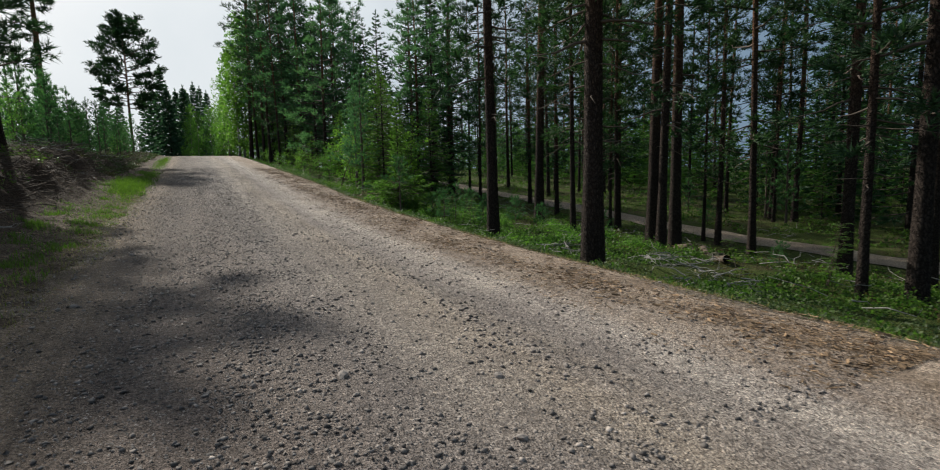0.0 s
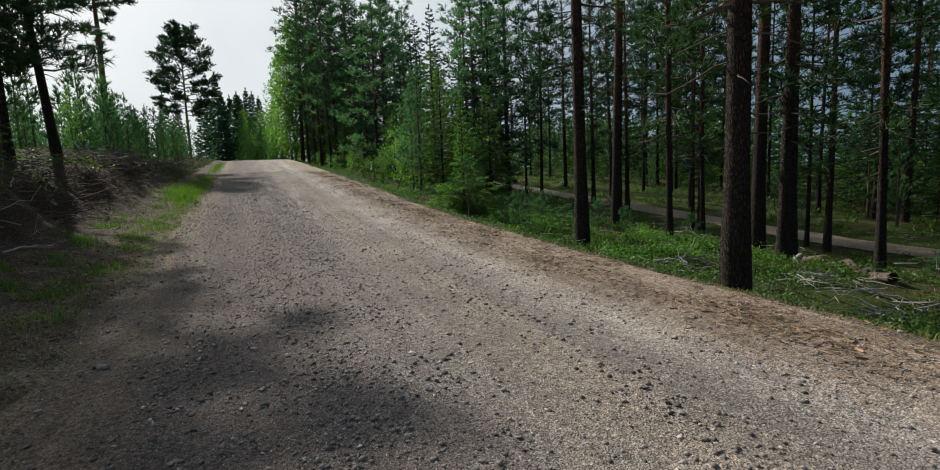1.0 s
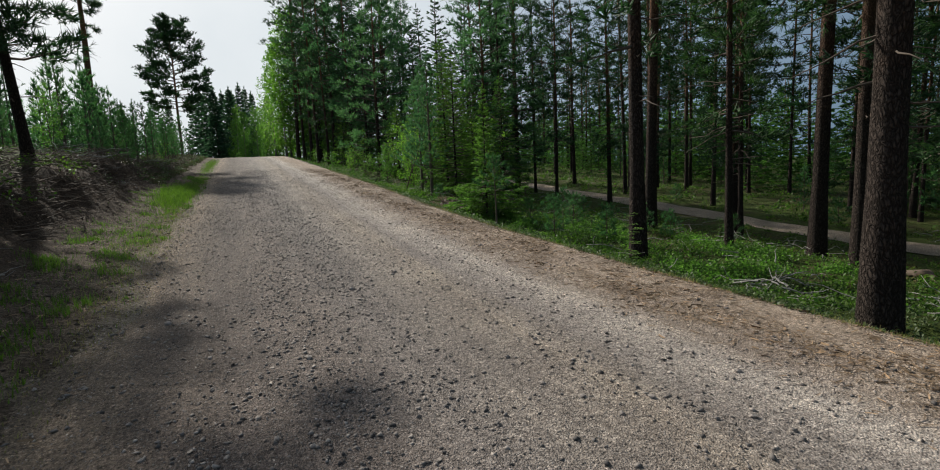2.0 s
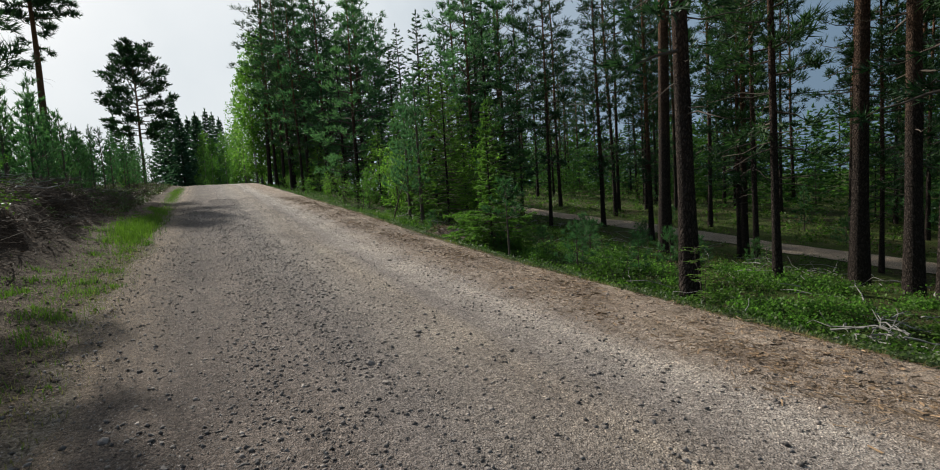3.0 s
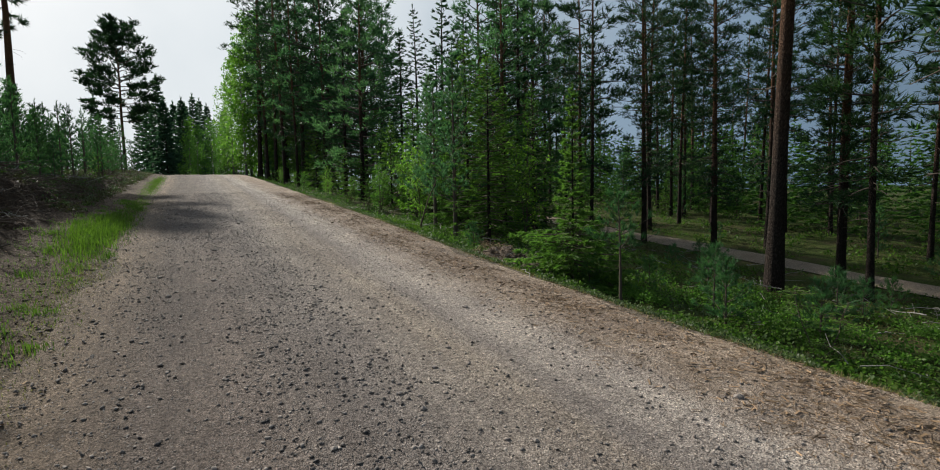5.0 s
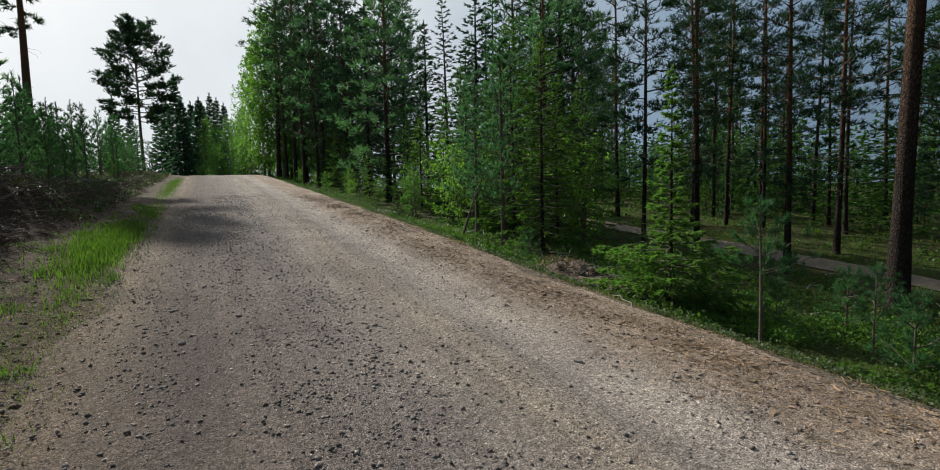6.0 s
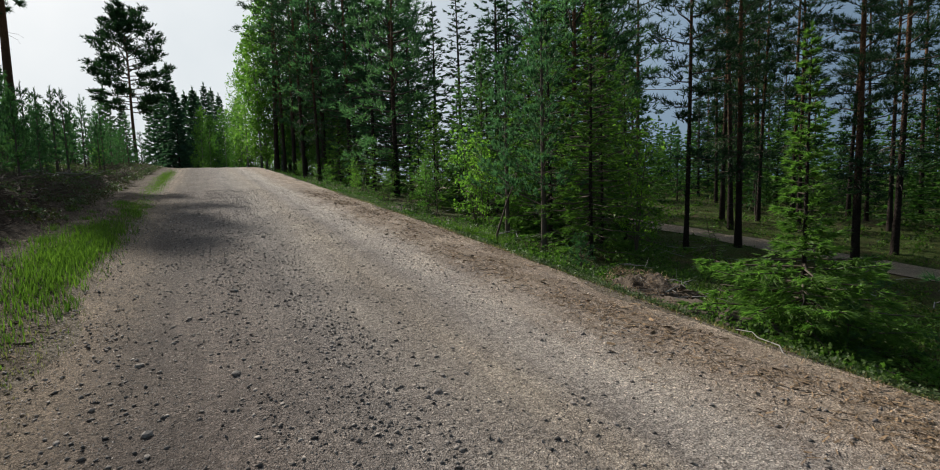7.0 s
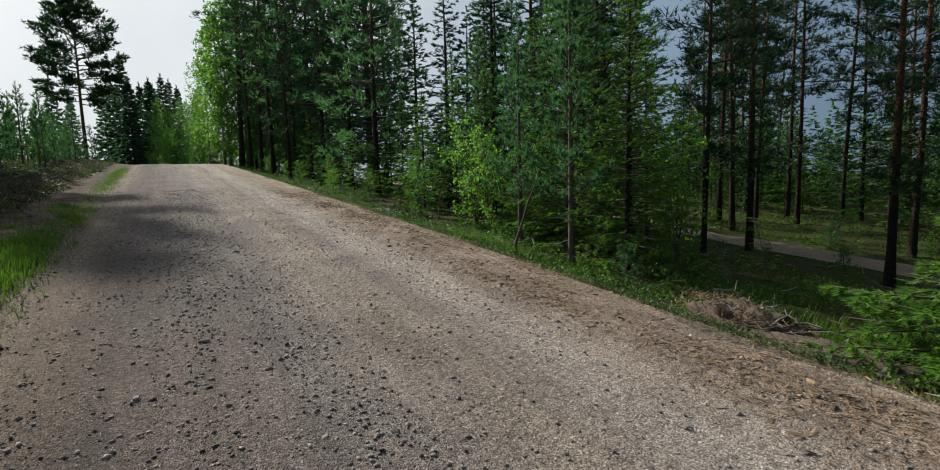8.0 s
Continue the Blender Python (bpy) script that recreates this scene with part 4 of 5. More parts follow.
for i in range(430):
    x, y = 25 + 33 * rng.random() ** 1.2, rng.uniform(-8, 85)
    if x - 25 < 5 * rng.random():
        continue
    a, s = rng.uniform(0, 6.28), rng.uniform(0.22, 0.36) + 0.20 * min(1.0, (x - 26) / 16)
    R = np.array([[math.cos(a), -math.sin(a), 0], [math.sin(a), math.cos(a), 0], [0, 0, 1]]) * s * [[1.5], [1.5], [1.0]]
    for nm, v, f in FAR_SHAPES[i % 2]:
        if nm == "crown":
            thicket.add(v @ R.T + [x, y, land_at(x, y) - 0.1], f)
tagged(new("young_thicket", thicket.mesh("young_thicket", FRESH_LEAF)), "bright green thicket of young trees beyond the track", "thicket", kind="stuff")
far_root = tagged(new("far_woods"), "distant mixed woods of pine and spruce", "woods", kind="stuff")
part("trunkwood", far_wood, PINE_BARK, far_root)
part("foliage", far_green, SPRUCE_LEAF, far_root)

# ---- verge and undergrowth east of the road ----
def verge(key, make, x, y, scale, label, category="bush", lean=(0, 0), group=""):
    return plant(key, make, x, y, scale, RNG.uniform(0, 360), lean, label, category, group, 0.03)


NEAR_SPRUCE = ("near_spruce", lambda: build_spruce("spruce_tree", 300, 3.6, 0.03, 0.02, 1.2, limbs=130, per=88, blades=6, length=0.11, wid=0.014, leaf=SHOOT_LEAF, skirt=True))
NEAR_SPRUCE_B = ("near_spruce_b", lambda: build_spruce("spruce_tree", 301, 5.2, 0.05, 0.03, 1.45, limbs=120, per=44, blades=6, length=0.12, wid=0.015, leaf=FRESH_LEAF))
NEAR_PINE = ("near_pine", lambda: build_young_pine("pine_tree", 302, 5.4, 1.15, 0.2, 12, 26, 8, 0.13, 0.015, STAND_LEAF))
STEM_PINE = ("stem_pine", lambda: build_young_pine("pine_tree", 303, 1.9, 0.5, 0.5, 4, 14, 12, 0.10, 0.007))
SEEDLING = ("pine_seedling", lambda: build_young_pine("pine_seedling", 304, 0.9, 0.42, 0.1, 4, 14, 12, 0.09, 0.006))
ROWANS = [("rowan_" + str(i), lambda i=i: build_rowan("rowan_sapling", 310 + i, 0.9 + 0.35 * i, 2 + i)) for i in range(3)]
verge(*NEAR_SPRUCE, 5.95, 16.1, 1.0, "young spruce with fresh green shoots in the ditch", "tree")
verge(*NEAR_SPRUCE_B, 7.2, 21.2, 1.0, "dense young spruce at the edge of the road", "tree")
verge(*NEAR_SPRUCE_B, 8.4, 22.2, 0.85, "dense young spruce at the edge of the road", "tree")
verge(*NEAR_SPRUCE_B, 8.9, 26.0, 1.1, "dense young spruce at the edge of the road", "tree")
verge(*NEAR_SPRUCE, 7.9, 24.3, 0.8, "low young spruce between taller saplings", "tree")
verge(*NEAR_PINE, 6.5, 21.9, 1.0, "young pine with a bare grey lower stem", "tree")
verge(*NEAR_PINE, 6.8, 23.9, 0.9, "bluish green young pine on the verge", "tree")
verge(*NEAR_SPRUCE_B, 7.7, 23.3, 1.2, "tall young spruce among verge bushes", "tree")
verge(*NEAR_PINE, 8.6, 28.5, 1.1, "young pine behind leafy bushes", "tree")
verge(*NEAR_SPRUCE_B, 10.4, 23.5, 1.0, "young spruce at the edge of the forest", "tree")
verge(*STEM_PINE, 5.3, 14.25, 0.9, "spindly pine sapling with a bare pale stem", "tree")
verge(*STEM_PINE, 6.9, 13.9, 0.6, "spindly pine sapling in the ditch", "tree")
verge(*SEEDLING, 6.2, 13.2, 1.0, "small green pine seedling in the bilberry scrub", "seedling", group="seedlings")
verge(*SEEDLING, 6.2, 20.3, 0.75, "small blue-green pine seedling behind the earth mound", "seedling", group="seedlings")
verge(*SEEDLING, 5.9, 15.6, 0.7, "small green pine seedling at the ditch", "seedling", group="seedlings")
for x, y, s in ((9.4, 13.0, 0.8), (12.8, 14.0, 0.9), (16.9, 21.9, 0.8), (13.7, 19.0, 1.0), (21.0, 16.0, 1.2), (7.0, 12.4, 0.9), (7.7, 14.6, 1.0), (6.6, 14.9, 0.8), (8.4, 12.9, 0.9), (20.8, 24.0, 1.0), (9.9, 17.2, 0.7), (12.0, 7.2, 0.7)):
    verge(*SEEDLING, x, y, s, "small pine seedling on the mossy forest floor", "seedling", group="seedlings")
for x, y, k, s, text in ((6.0, 11.9, 0, 1.05, "pale green rowan sapling on the verge"), (5.05, 9.4, 0, 0.95, "bright green rowan sapling beside a pine trunk"), (9.3, 11.4, 0, 0.85, "small leafy sapling under the pines"),
                         (8.6, 4.4, 1, 0.95, "bright green leafy sapling in the bilberry scrub"), (7.6, 5.2, 0, 0.8, "bright green leafy sapling in the bilberry scrub"), (6.3, 29.6, 2, 1.1, "yellow-green rowan bush at the road's edge"), (6.0, 31.2, 1, 1.2, "yellow-green rowan bush at the road's edge"),
                         (5.4, 70.0, 1, 1.1, "leafy green bush at the crest of the road"), (6.4, 71.5, 2, 1.2, "leafy green bush at the crest of the road"), (7.6, 69.0, 1, 1.2, "leafy green bush at the crest of the road"), (8.8, 72.0, 2, 1.2, "leafy green bush at the crest of the road"), (4.6, 73.5, 2, 1.2, "leafy green bush at the crest of the road"),
                         (6.6, 33.0, 2, 1.2, "yellow-green rowan bush at the road's edge"), (6.4, 36.0, 2, 1.2, "yellow-green rowan bush at the road's edge"), (9.4, 19.8, 1, 1.1, "thin rowan with light leaves at the forest's edge"),
                         (-3.5, 21.3, 0, 0.55, "tiny bright green sapling on the cut bank"), (-3.35, 21.9, 0, 0.5, "tiny bright green sapling on the cut bank"), (-4.2, 21.9, 0, 0.6, "tiny bright green sapling on top of the bank"), (-4.6, 14.2, 0, 0.6, "tiny bright green sapling on top of the bank")):
    verge(*ROWANS[k], x, y, s, text, "sapling", group="saplings")
for x, y, k, s in ((7.2, 26.4, 0, 1.2), (7.9, 25.0, 1, 1.0), (8.3, 21.0, 2, 1.05), (6.9, 25.3, 2, 0.8), (6.6, 28.6, 1, 0.7), (7.6, 31.4, 0, 0.6), (7.2, 34.5, 1, 0.5), (6.6, 37.5, 0, 0.45), (7.2, 40.0, 1, 0.6), (6.4, 43.0, 1, 0.45),
                   (6.6, 47.0, 1, 0.45), (6.3, 51.0, 1, 0.5), (6.4, 54.0, 1, 0.4), (9.0, 33.0, 1, 1.1), (8.9, 23.9, 0, 1.2), (5.3, 66.5, 1, 1.1), (6.0, 69.0, 0, 1.2), (7.2, 66.5, 2, 1.2), (8.0, 70.0, 1, 1.3), (4.9, 72.0, 0, 1.2), (6.6, 73.0, 2, 1.3), (9.0, 66.0, 0, 1.2), (8.6, 61.0, 1, 1.1), (7.6, 58.5, 1, 0.6), (10.2, 63.0, 0, 1.3), (9.6, 56.0, 1, 1.0), (8.8, 52.0, 0, 1.0), (-5.2, 33.0, 1, 0.6), (-4.6, 45.0, 0, 0.6), (-5.5, 24.5, 1, 0.8)):
    verge(*SHRUBS[k], x, y, s, "light green leafy shrub on the verge", "bush", group="leafy shrubs")


# ---- dead wood, mound, stones ----
def stick(name, pts, r0, r1, mat, label, category, x, y, z=None, twigs=0, seed=0):
    """A dead branch or log: bent tapering rod with side twigs."""
    rng = np.random.default_rng(seed)
    root = new(name)
    s = Soup()
    pts = np.asarray(pts, float)
    u = np.linspace(0, 1, 7)
    line = along(pts, u) + rng.normal(size=(7, 3)) * 0.02 * np.linalg.norm(pts[-1] - pts[0])
    tube(s, line, np.linspace(r0, r1, 7), 7)
    part("stem", s, mat, root, "", True)
    for i in range(twigs):
        t = Soup()
        k = rng.uniform(0.3, 0.95)
        a = rng.uniform(0, 6.28)
        w = unit(line[-1] - line[0]) * 0.6 + np.array([math.cos(a), math.sin(a), rng.uniform(-0.2, 0.6)])
        tube(t, bend(rng, along(line, np.array(k)), w, rng.uniform(0.2, 0.5), rng.uniform(-0.3, 0.3), 5, 0.06), np.linspace(r1 * 0.8, 0.002, 5), 4)
        part("twig", t, mat, root)
    root.location = (x, y, land_at(x, y) if z is None else z)
    return tagged(root, label, category)


stick("dead_sapling", [(0, 0, -0.05), (0.10, -0.05, 0.6), (0.55, -0.1, 1.75)], 0.035, 0.008, ROOT_WOOD, "thin dead sapling leaning out of the verge", "tree", 5.75, 22.6, twigs=6, seed=1)
stick("dead_sapling", [(0, 0, -0.05), (0.03, 0.0, 0.6), (0.0, 0.05, 1.3)], 0.02, 0.006, ROOT_WOOD, "short dead sapling beside the road", "tree", 5.3, 24.9, twigs=4, seed=2)
stick("fallen_log", [(0, 0, 0.07), (-1.2, -1.2, 0.16), (-2.4, -2.5, 0.2)], 0.07, 0.04, DEAD_WOOD, "grey fallen log on the mossy forest floor", "log", 11.6, 9.9, twigs=3, seed=3)
stick("fallen_log", [(0, 0, 0.08), (0.6, 1.0, 0.12), (1.0, 2.1, 0.1)], 0.08, 0.06, ROOT_WOOD, "short dark log lying in bilberry scrub", "log", 9.0, 6.4, twigs=2, seed=4)
stick("fallen_branch", [(0, 0, 0.05), (0.15, 0.35, 0.08), (0.35, 0.62, 0.05)], 0.018, 0.008, DEAD_WOOD, "pale crooked branch lying on the verge soil", "branch", -2.95, 10.2, twigs=2, seed=5)
stick("fallen_branch", [(0, 0, 0.1), (0.5, 0.9, 0.2), (0.7, 1.9, 0.14)], 0.03, 0.012, DEAD_WOOD, "long grey branch lying along the bank's top", "branch", -4.3, 21.0, twigs=2, seed=6)
stick("fallen_branch", [(0, 0, 0.25), (0.15, 0.2, 0.5), (0.45, 0.3, 0.62)], 0.02, 0.008, DEAD_WOOD, "pale broken branch sticking out of the bank", "branch", -4.3, 27.0, twigs=1, seed=7)
stick("fallen_branch", [(0, 0, 0.03), (-0.4, 0.4, 0.2), (-0.9, 0.55, 0.22)], 0.012, 0.005, DEAD_WOOD, "pale thin branch lying across the verge", "branch", 5.9, 17.2, twigs=1, seed=8)
stick("fallen_branch", [(0, 0, 0.02), (0.25, 0.35, 0.03), (0.5, 0.9, 0.03)], 0.008, 0.004, DEAD_WOOD, "thin pale stick on the road's shoulder", "branch", 4.35, 15.2, seed=9)
stick("fallen_branch", [(0, 0, 0.03), (-0.5, 0.3, 0.12), (-1.1, 0.35, 0.1)], 0.02, 0.008, DEAD_WOOD, "grey bare branch curving over the verge", "branch", 6.1, 24.0, twigs=2, seed=10)


def brush(x, y, n, spread, mat, label, seed, height=0.2, long=0.75, hang=False):
    """A tangle of dead twigs."""
    rng = np.random.default_rng(seed)
    root = new("brush_pile")
    z0 = land_at(x, y)
    for i in range(n):
        a, b = rng.uniform(0, 6.28), rng.uniform(0, 6.28)
        p = np.array([math.cos(b), math.sin(b), 0]) * spread * math.sqrt(rng.uniform(0, 1))
        p[2] = land_at(x + p[0], y + p[1]) - z0 + rng.uniform(0.0, height)
        s = Soup()
        ln = long * rng.uniform(0.3, 1.0)
        w = (math.cos(a), math.sin(a), rng.uniform(-0.15, 0.35))
        if hang:
            p = np.array([rng.uniform(-0.25, 0.1), rng.uniform(-1.2, 1.2), 0.0])
            p[2] = land_at(x + p[0], y + p[1]) - z0 - 0.02
            w = (rng.uniform(0.25, 0.7), rng.normal() * 0.4, rng.uniform(-0.9, -0.2))
        line = bend(rng, p, w, ln, rng.uniform(-0.2, 0.15), 6, 0.05)
        tube(s, line, np.linspace(rng.uniform(0.005, 0.016), 0.002, 6), 5)
        for k in range(2):
            tube(s, bend(rng, along(line, np.array(rng.uniform(0.3, 0.8))), rng.normal(size=3) * [1, 1, 0.5], ln * 0.3, 0, 4, 0.08), np.linspace(0.005, 0.0015, 4), 4)
        part("branch", s, mat, root)
    root.location = (x, y, z0)
    return tagged(root, label, "brushwood", "brush piles")


for i, (x, y, n, sp) in enumerate(((6.6, 8.4, 16, 0.7), (6.7, 5.0, 26, 0.8), (7.0, 6.3, 14, 0.6), (6.1, 8.0, 10, 0.5), (8.0, 6.9, 12, 0.8), (11.0, 12.5, 10, 0.8), (21.0, 12.0, 14, 1.0), (6.2, 23.2, 10, 0.5))):
    brush(x, y, n, sp, DEAD_WOOD, "tangle of bleached grey twigs in the scrub", 400 + i)
for i, (x, y, n) in enumerate(((-4.0, 12.0, 18), (-4.2, 15.5, 22), (-4.0, 18.5, 20), (-4.1, 22.5, 26), (-4.2, 26.5, 24), (-4.6, 30.5, 24), (-4.6, 35.5, 20), (-4.4, 41.0, 18), (-4.8, 47.0, 14))):
    brush(x, y, n, 1.1, ROOT_WOOD if i % 3 else DEAD_WOOD, "dark roots and logging slash hanging over the cut bank", 420 + i, 0.3, 1.3)

for i, (x, y, n) in enumerate(((-3.75, 13.2, 30), (-3.8, 15.6, 34), (-3.7, 17.8, 40), (-3.75, 19.6, 44), (-3.8, 21.4, 44), (-3.75, 23.2, 44), (-3.9, 24.8, 40), (-3.9, 27.2, 30), (-4.1, 30.0, 26))):
    brush(x, y, n, 0.95, TWIG_BARK if i % 2 else ROOT_WOOD, "brown logging slash and torn roots heaped on the cut bank", 500 + i, 0.34, 0.95)


def slash(n, x0, x1, y0, y1, mat, label, seed):
    """Loose twigs left from felling, strewn over the ground."""
    rng = np.random.default_rng(seed)
    s = Soup()
    for i in range(n):
        x, y = rng.uniform(x0, x1), y0 + (y1 - y0) * rng.random() ** 1.2
        a, ln = rng.uniform(0, 6.28), rng.uniform(0.15, 0.9)
        p = (x, y, land_at(x, y) + rng.uniform(0.0, 0.2))
        tube(s, bend(rng, p, (math.cos(a), math.sin(a), rng.uniform(-0.1, 0.35)), ln, rng.uniform(-0.2, 0.15), 4, 0.07), np.linspace(rng.uniform(0.005, 0.015), 0.003, 4), 3, False)
    tagged(new("logging_slash", s.mesh("logging_slash", mat)), label, "brushwood", kind="stuff")


slash(1500, -6.5, -3.3, 10, 62, ROOT_WOOD, "dark twigs left from felling on the bank", 601)
slash(700, -6.0, -3.4, 14, 62, TWIG_BARK, "brown twigs left from felling on the bank", 602)
slash(260, 5.4, 17.0, 2, 30, DEAD_WOOD, "grey twigs scattered on the forest floor", 603)
for i, y in enumerate(np.arange(9.5, 37, 2.3)):
    brush(-3.72, float(y), 22, 0.5, ROOT_WOOD, "dark hanging roots along the top of the cut bank", 470 + i, 0.1, 0.75, True)


def heap(name, x, y, rx, ry, h, seed, mat, label, category):
    """A lump of soil or rock with an uneven surface."""
    bm = bmesh.new()
    bmesh.ops.create_icosphere(bm, subdivisions=5, radius=1)
    for v in bm.verts:
        k = 1 + 0.10 * noise.noise(v.co * 31) + 0.34 * noise.noise(v.co * 2.1 + Vector((seed, 0, 0))) + 0.22 * noise.noise(v.co * 6 + Vector((0, seed, 0))) + 0.14 * noise.noise(v.co * 14)
        v.co = Vector((v.co.x * rx * k, v.co.y * ry * k, v.co.z * h * k))
    me = bpy.data.meshes.new(name)
    bm.to_mesh(me)
    bm.free()
    me.materials.append(mat)
    me.polygons.foreach_set("use_smooth", [True] * len(me.polygons))
    ob = new(name, me)
    ob.location = (x, y, land_at(x, y) - 0.02)
    return tagged(ob, label, category)


heap("earth_mound", 5.75, 18.2, 0.45, 0.75, 0.36, 3, SOIL, "mound of dug-up soil and roots on the verge", "mound")
heap("earth_mound", 5.3, 17.0, 0.5, 0.9, 0.17, 8, SOIL, "low heap of loose soil and needle litter", "mound")
heap("earth_mound", 5.6, 29.0, 0.5, 0.9, 0.16, 5, SOIL, "low heap of scraped soil at the road's edge", "mound")
heap("boulder", 9.4, 6.9, 0.17, 0.2, 0.15, 4, MOSSY_ROCK, "small dark boulder in bilberry scrub", "rock")
heap("boulder", -2.6, 8.4, 0.12, 0.14, 0.07, 9, STONE, "flat stone on the verge soil", "rock")
brush(5.7, 18.1, 12, 0.5, DEAD_WOOD, "thin bleached sticks strewn over an earth mound", 450, 0.45, 0.7)
brush(5.6, 17.6, 40, 0.8, ROOT_WOOD, "fine brown roots tangled in heaped soil", 451, 0.3, 0.35)

LENS = make_plain("frosted_lens", (0.6, 0.62, 0.62), (0.75, 0.76, 0.76), 9, 0.3, 0.5)
# ---- street lamp and overhead cable far among the trees ----
lamp = new("street_lamp")
s = Soup()
tube(s, [(0, 0, -0.2), (0, 0, 1.5), (0, 0, 3.3), (-0.06, 0, 3.65), (-0.3, 0, 3.85), (-0.6, 0, 3.9)], [0.06, 0.055, 0.045, 0.04, 0.035, 0.03], 8)
part("pole", s, STEEL, lamp, "", True)
s = Soup()
tube(s, [(-0.55, 0, 3.88), (-0.7, 0, 3.9), (-0.95, 0, 3.88), (-1.05, 0, 3.86)], [0.05, 0.1, 0.09, 0.03], 8)
head = part("lamp_head", s, STEEL, lamp, "", True)
s = Soup()
tube(s, [(-0.68, 0, 3.81), (-0.82, 0, 3.785), (-0.95, 0, 3.81)], [0.03, 0.06, 0.03], 8)
part("lens", s, LENS, head, "frosted glass lens", True)
lamp.location = (45, 23.4, land_at(45, 23.4))
tagged(lamp, "pale steel street lamp far behind the trees", "street lamp")
ENDS = ((30.0, 8.0, 4.2), (30.0, 58.0, 11.6))
for x, y, z in ENDS:
    up = new("utility_pole")
    s = Soup()
    zz = land_at(x, y)
    tube(s, [(0, 0, -0.3), (0, 0, (z - zz) * 0.5), (0, 0, z - zz + 0.3)], [0.14, 0.12, 0.10], 9)
    part("pole", s, POLE_WOOD, up, "", True)
    up.location = (x, y, zz)
    tagged(up, "weathered wooden pole carrying an overhead cable", "utility pole", "utility poles")
s = Soup()
u = np.linspace(0, 1, 25)
tube(s, np.stack([np.full(25, 30.0), 8 + 50 * u, 4.2 + 7.4 * u - 2.4 * u * (1 - u)], -1), np.full(25, 0.03), 5)
tagged(new("overhead_cable", s.mesh("overhead_cable", CABLE)), "thin black overhead cable strung between wooden poles", "cable")

# ---- low growth ----
def patchy(x, y, seed):
    return np.array([noise.noise(Vector((a * 0.6 + seed, b * 0.6, seed))) for a, b in zip(x, y)])


def scrub(name, n, x0, x1, y0, y1, size, tall, per, mat, label, seed, bias=0.0, cut=-0.15):
    rng = np.random.default_rng(seed)
    x = x0 + (x1 - x0) * rng.uniform(0, 1, n) ** (1 + bias)
    y = rng.uniform(y0, y1, n)
    keep = (patchy(x, y, seed) > cut) & (np.abs(x - 18.6) > 1.0)
    x, y = x[keep], y[keep]
    m = len(x)
    h = tall * rng.uniform(0.5, 1.3, m)
    ang, rad = rng.uniform(0, 6.28, (m, per)), np.sqrt(rng.uniform(0, 1, (m, per))) * 0.16
    px, py = x[:, None] + np.cos(ang) * rad, y[:, None] + np.sin(ang) * rad
    pz = land(px, py) + h[:, None] * rng.uniform(0.15, 1.0, (m, per)) * (1.1 - rad / 0.2)
    s = Soup()
    leaves(s, rng, np.stack([px, py, pz], -1).reshape(-1, 3), size, -0.2, 0.65)
    tagged(new(name, s.mesh(name, mat)), label, "undergrowth", kind="stuff")


scrub("lingonberry_scrub", 4600, 4.7, 7.2, 0.5, 34, 0.036, 0.11, 18, LINGON_LEAF, "low lingonberry scrub along the road's verge", 21, 0.8, -0.12)
scrub("bilberry_scrub", 7500, 5.0, 10.5, -1, 27, 0.05, 0.20, 18, BERRY_LEAF, "fresh green bilberry scrub under the pines", 22, 0.4, -0.02)
scrub("bilberry_scrub", 6500, 9, 26, -2, 44, 0.07, 0.2, 12, BERRY_LEAF, "patchy bilberry scrub on the forest floor", 23, 0.0, 0.02)
scrub("heather_scrub", 3500, 7, 26, 0, 40, 0.05, 0.16, 12, HEATHER_LEAF, "brownish heather and lingonberry on the forest floor", 27, 0.0, 0.05)
scrub("bilberry_scrub", 3000, 20, 44, -2, 60, 0.14, 0.35, 10, BERRY_LEAF, "bilberry scrub under distant trees", 24, 0.0, -0.05)
scrub("bilberry_scrub", 2600, 6.0, 9.8, 8.5, 16.5, 0.045, 0.3, 20, BUSH_LEAF, "lush light green bilberry bushes in the ditch", 28, 0.3, 0.1)
scrub("heather_scrub", 3600, -8, -2.7, 25, 64, 0.06, 0.2, 12, HEATHER_LEAF, "brownish heather among logging slash", 29, 0.0, -0.3)
scrub("clearing_scrub", 1800, -7, -2.8, 25, 64, 0.07, 0.26, 12, LINGON_LEAF, "dull green scrub along the clearing's edge", 30, 0.0, -0.05)
scrub("clearing_scrub", 3000, -11, -3.7, 6, 60, 0.075, 0.28, 12, BERRY_LEAF, "low green scrub on top of the bank", 25, 0.0, 0.0)
scrub("verge_weeds", 1500, 5.1, 7.4, 19, 62, 0.07, 0.35, 12, BERRY_LEAF, "green weeds along the road's edge", 26, 0.2, 0.0)


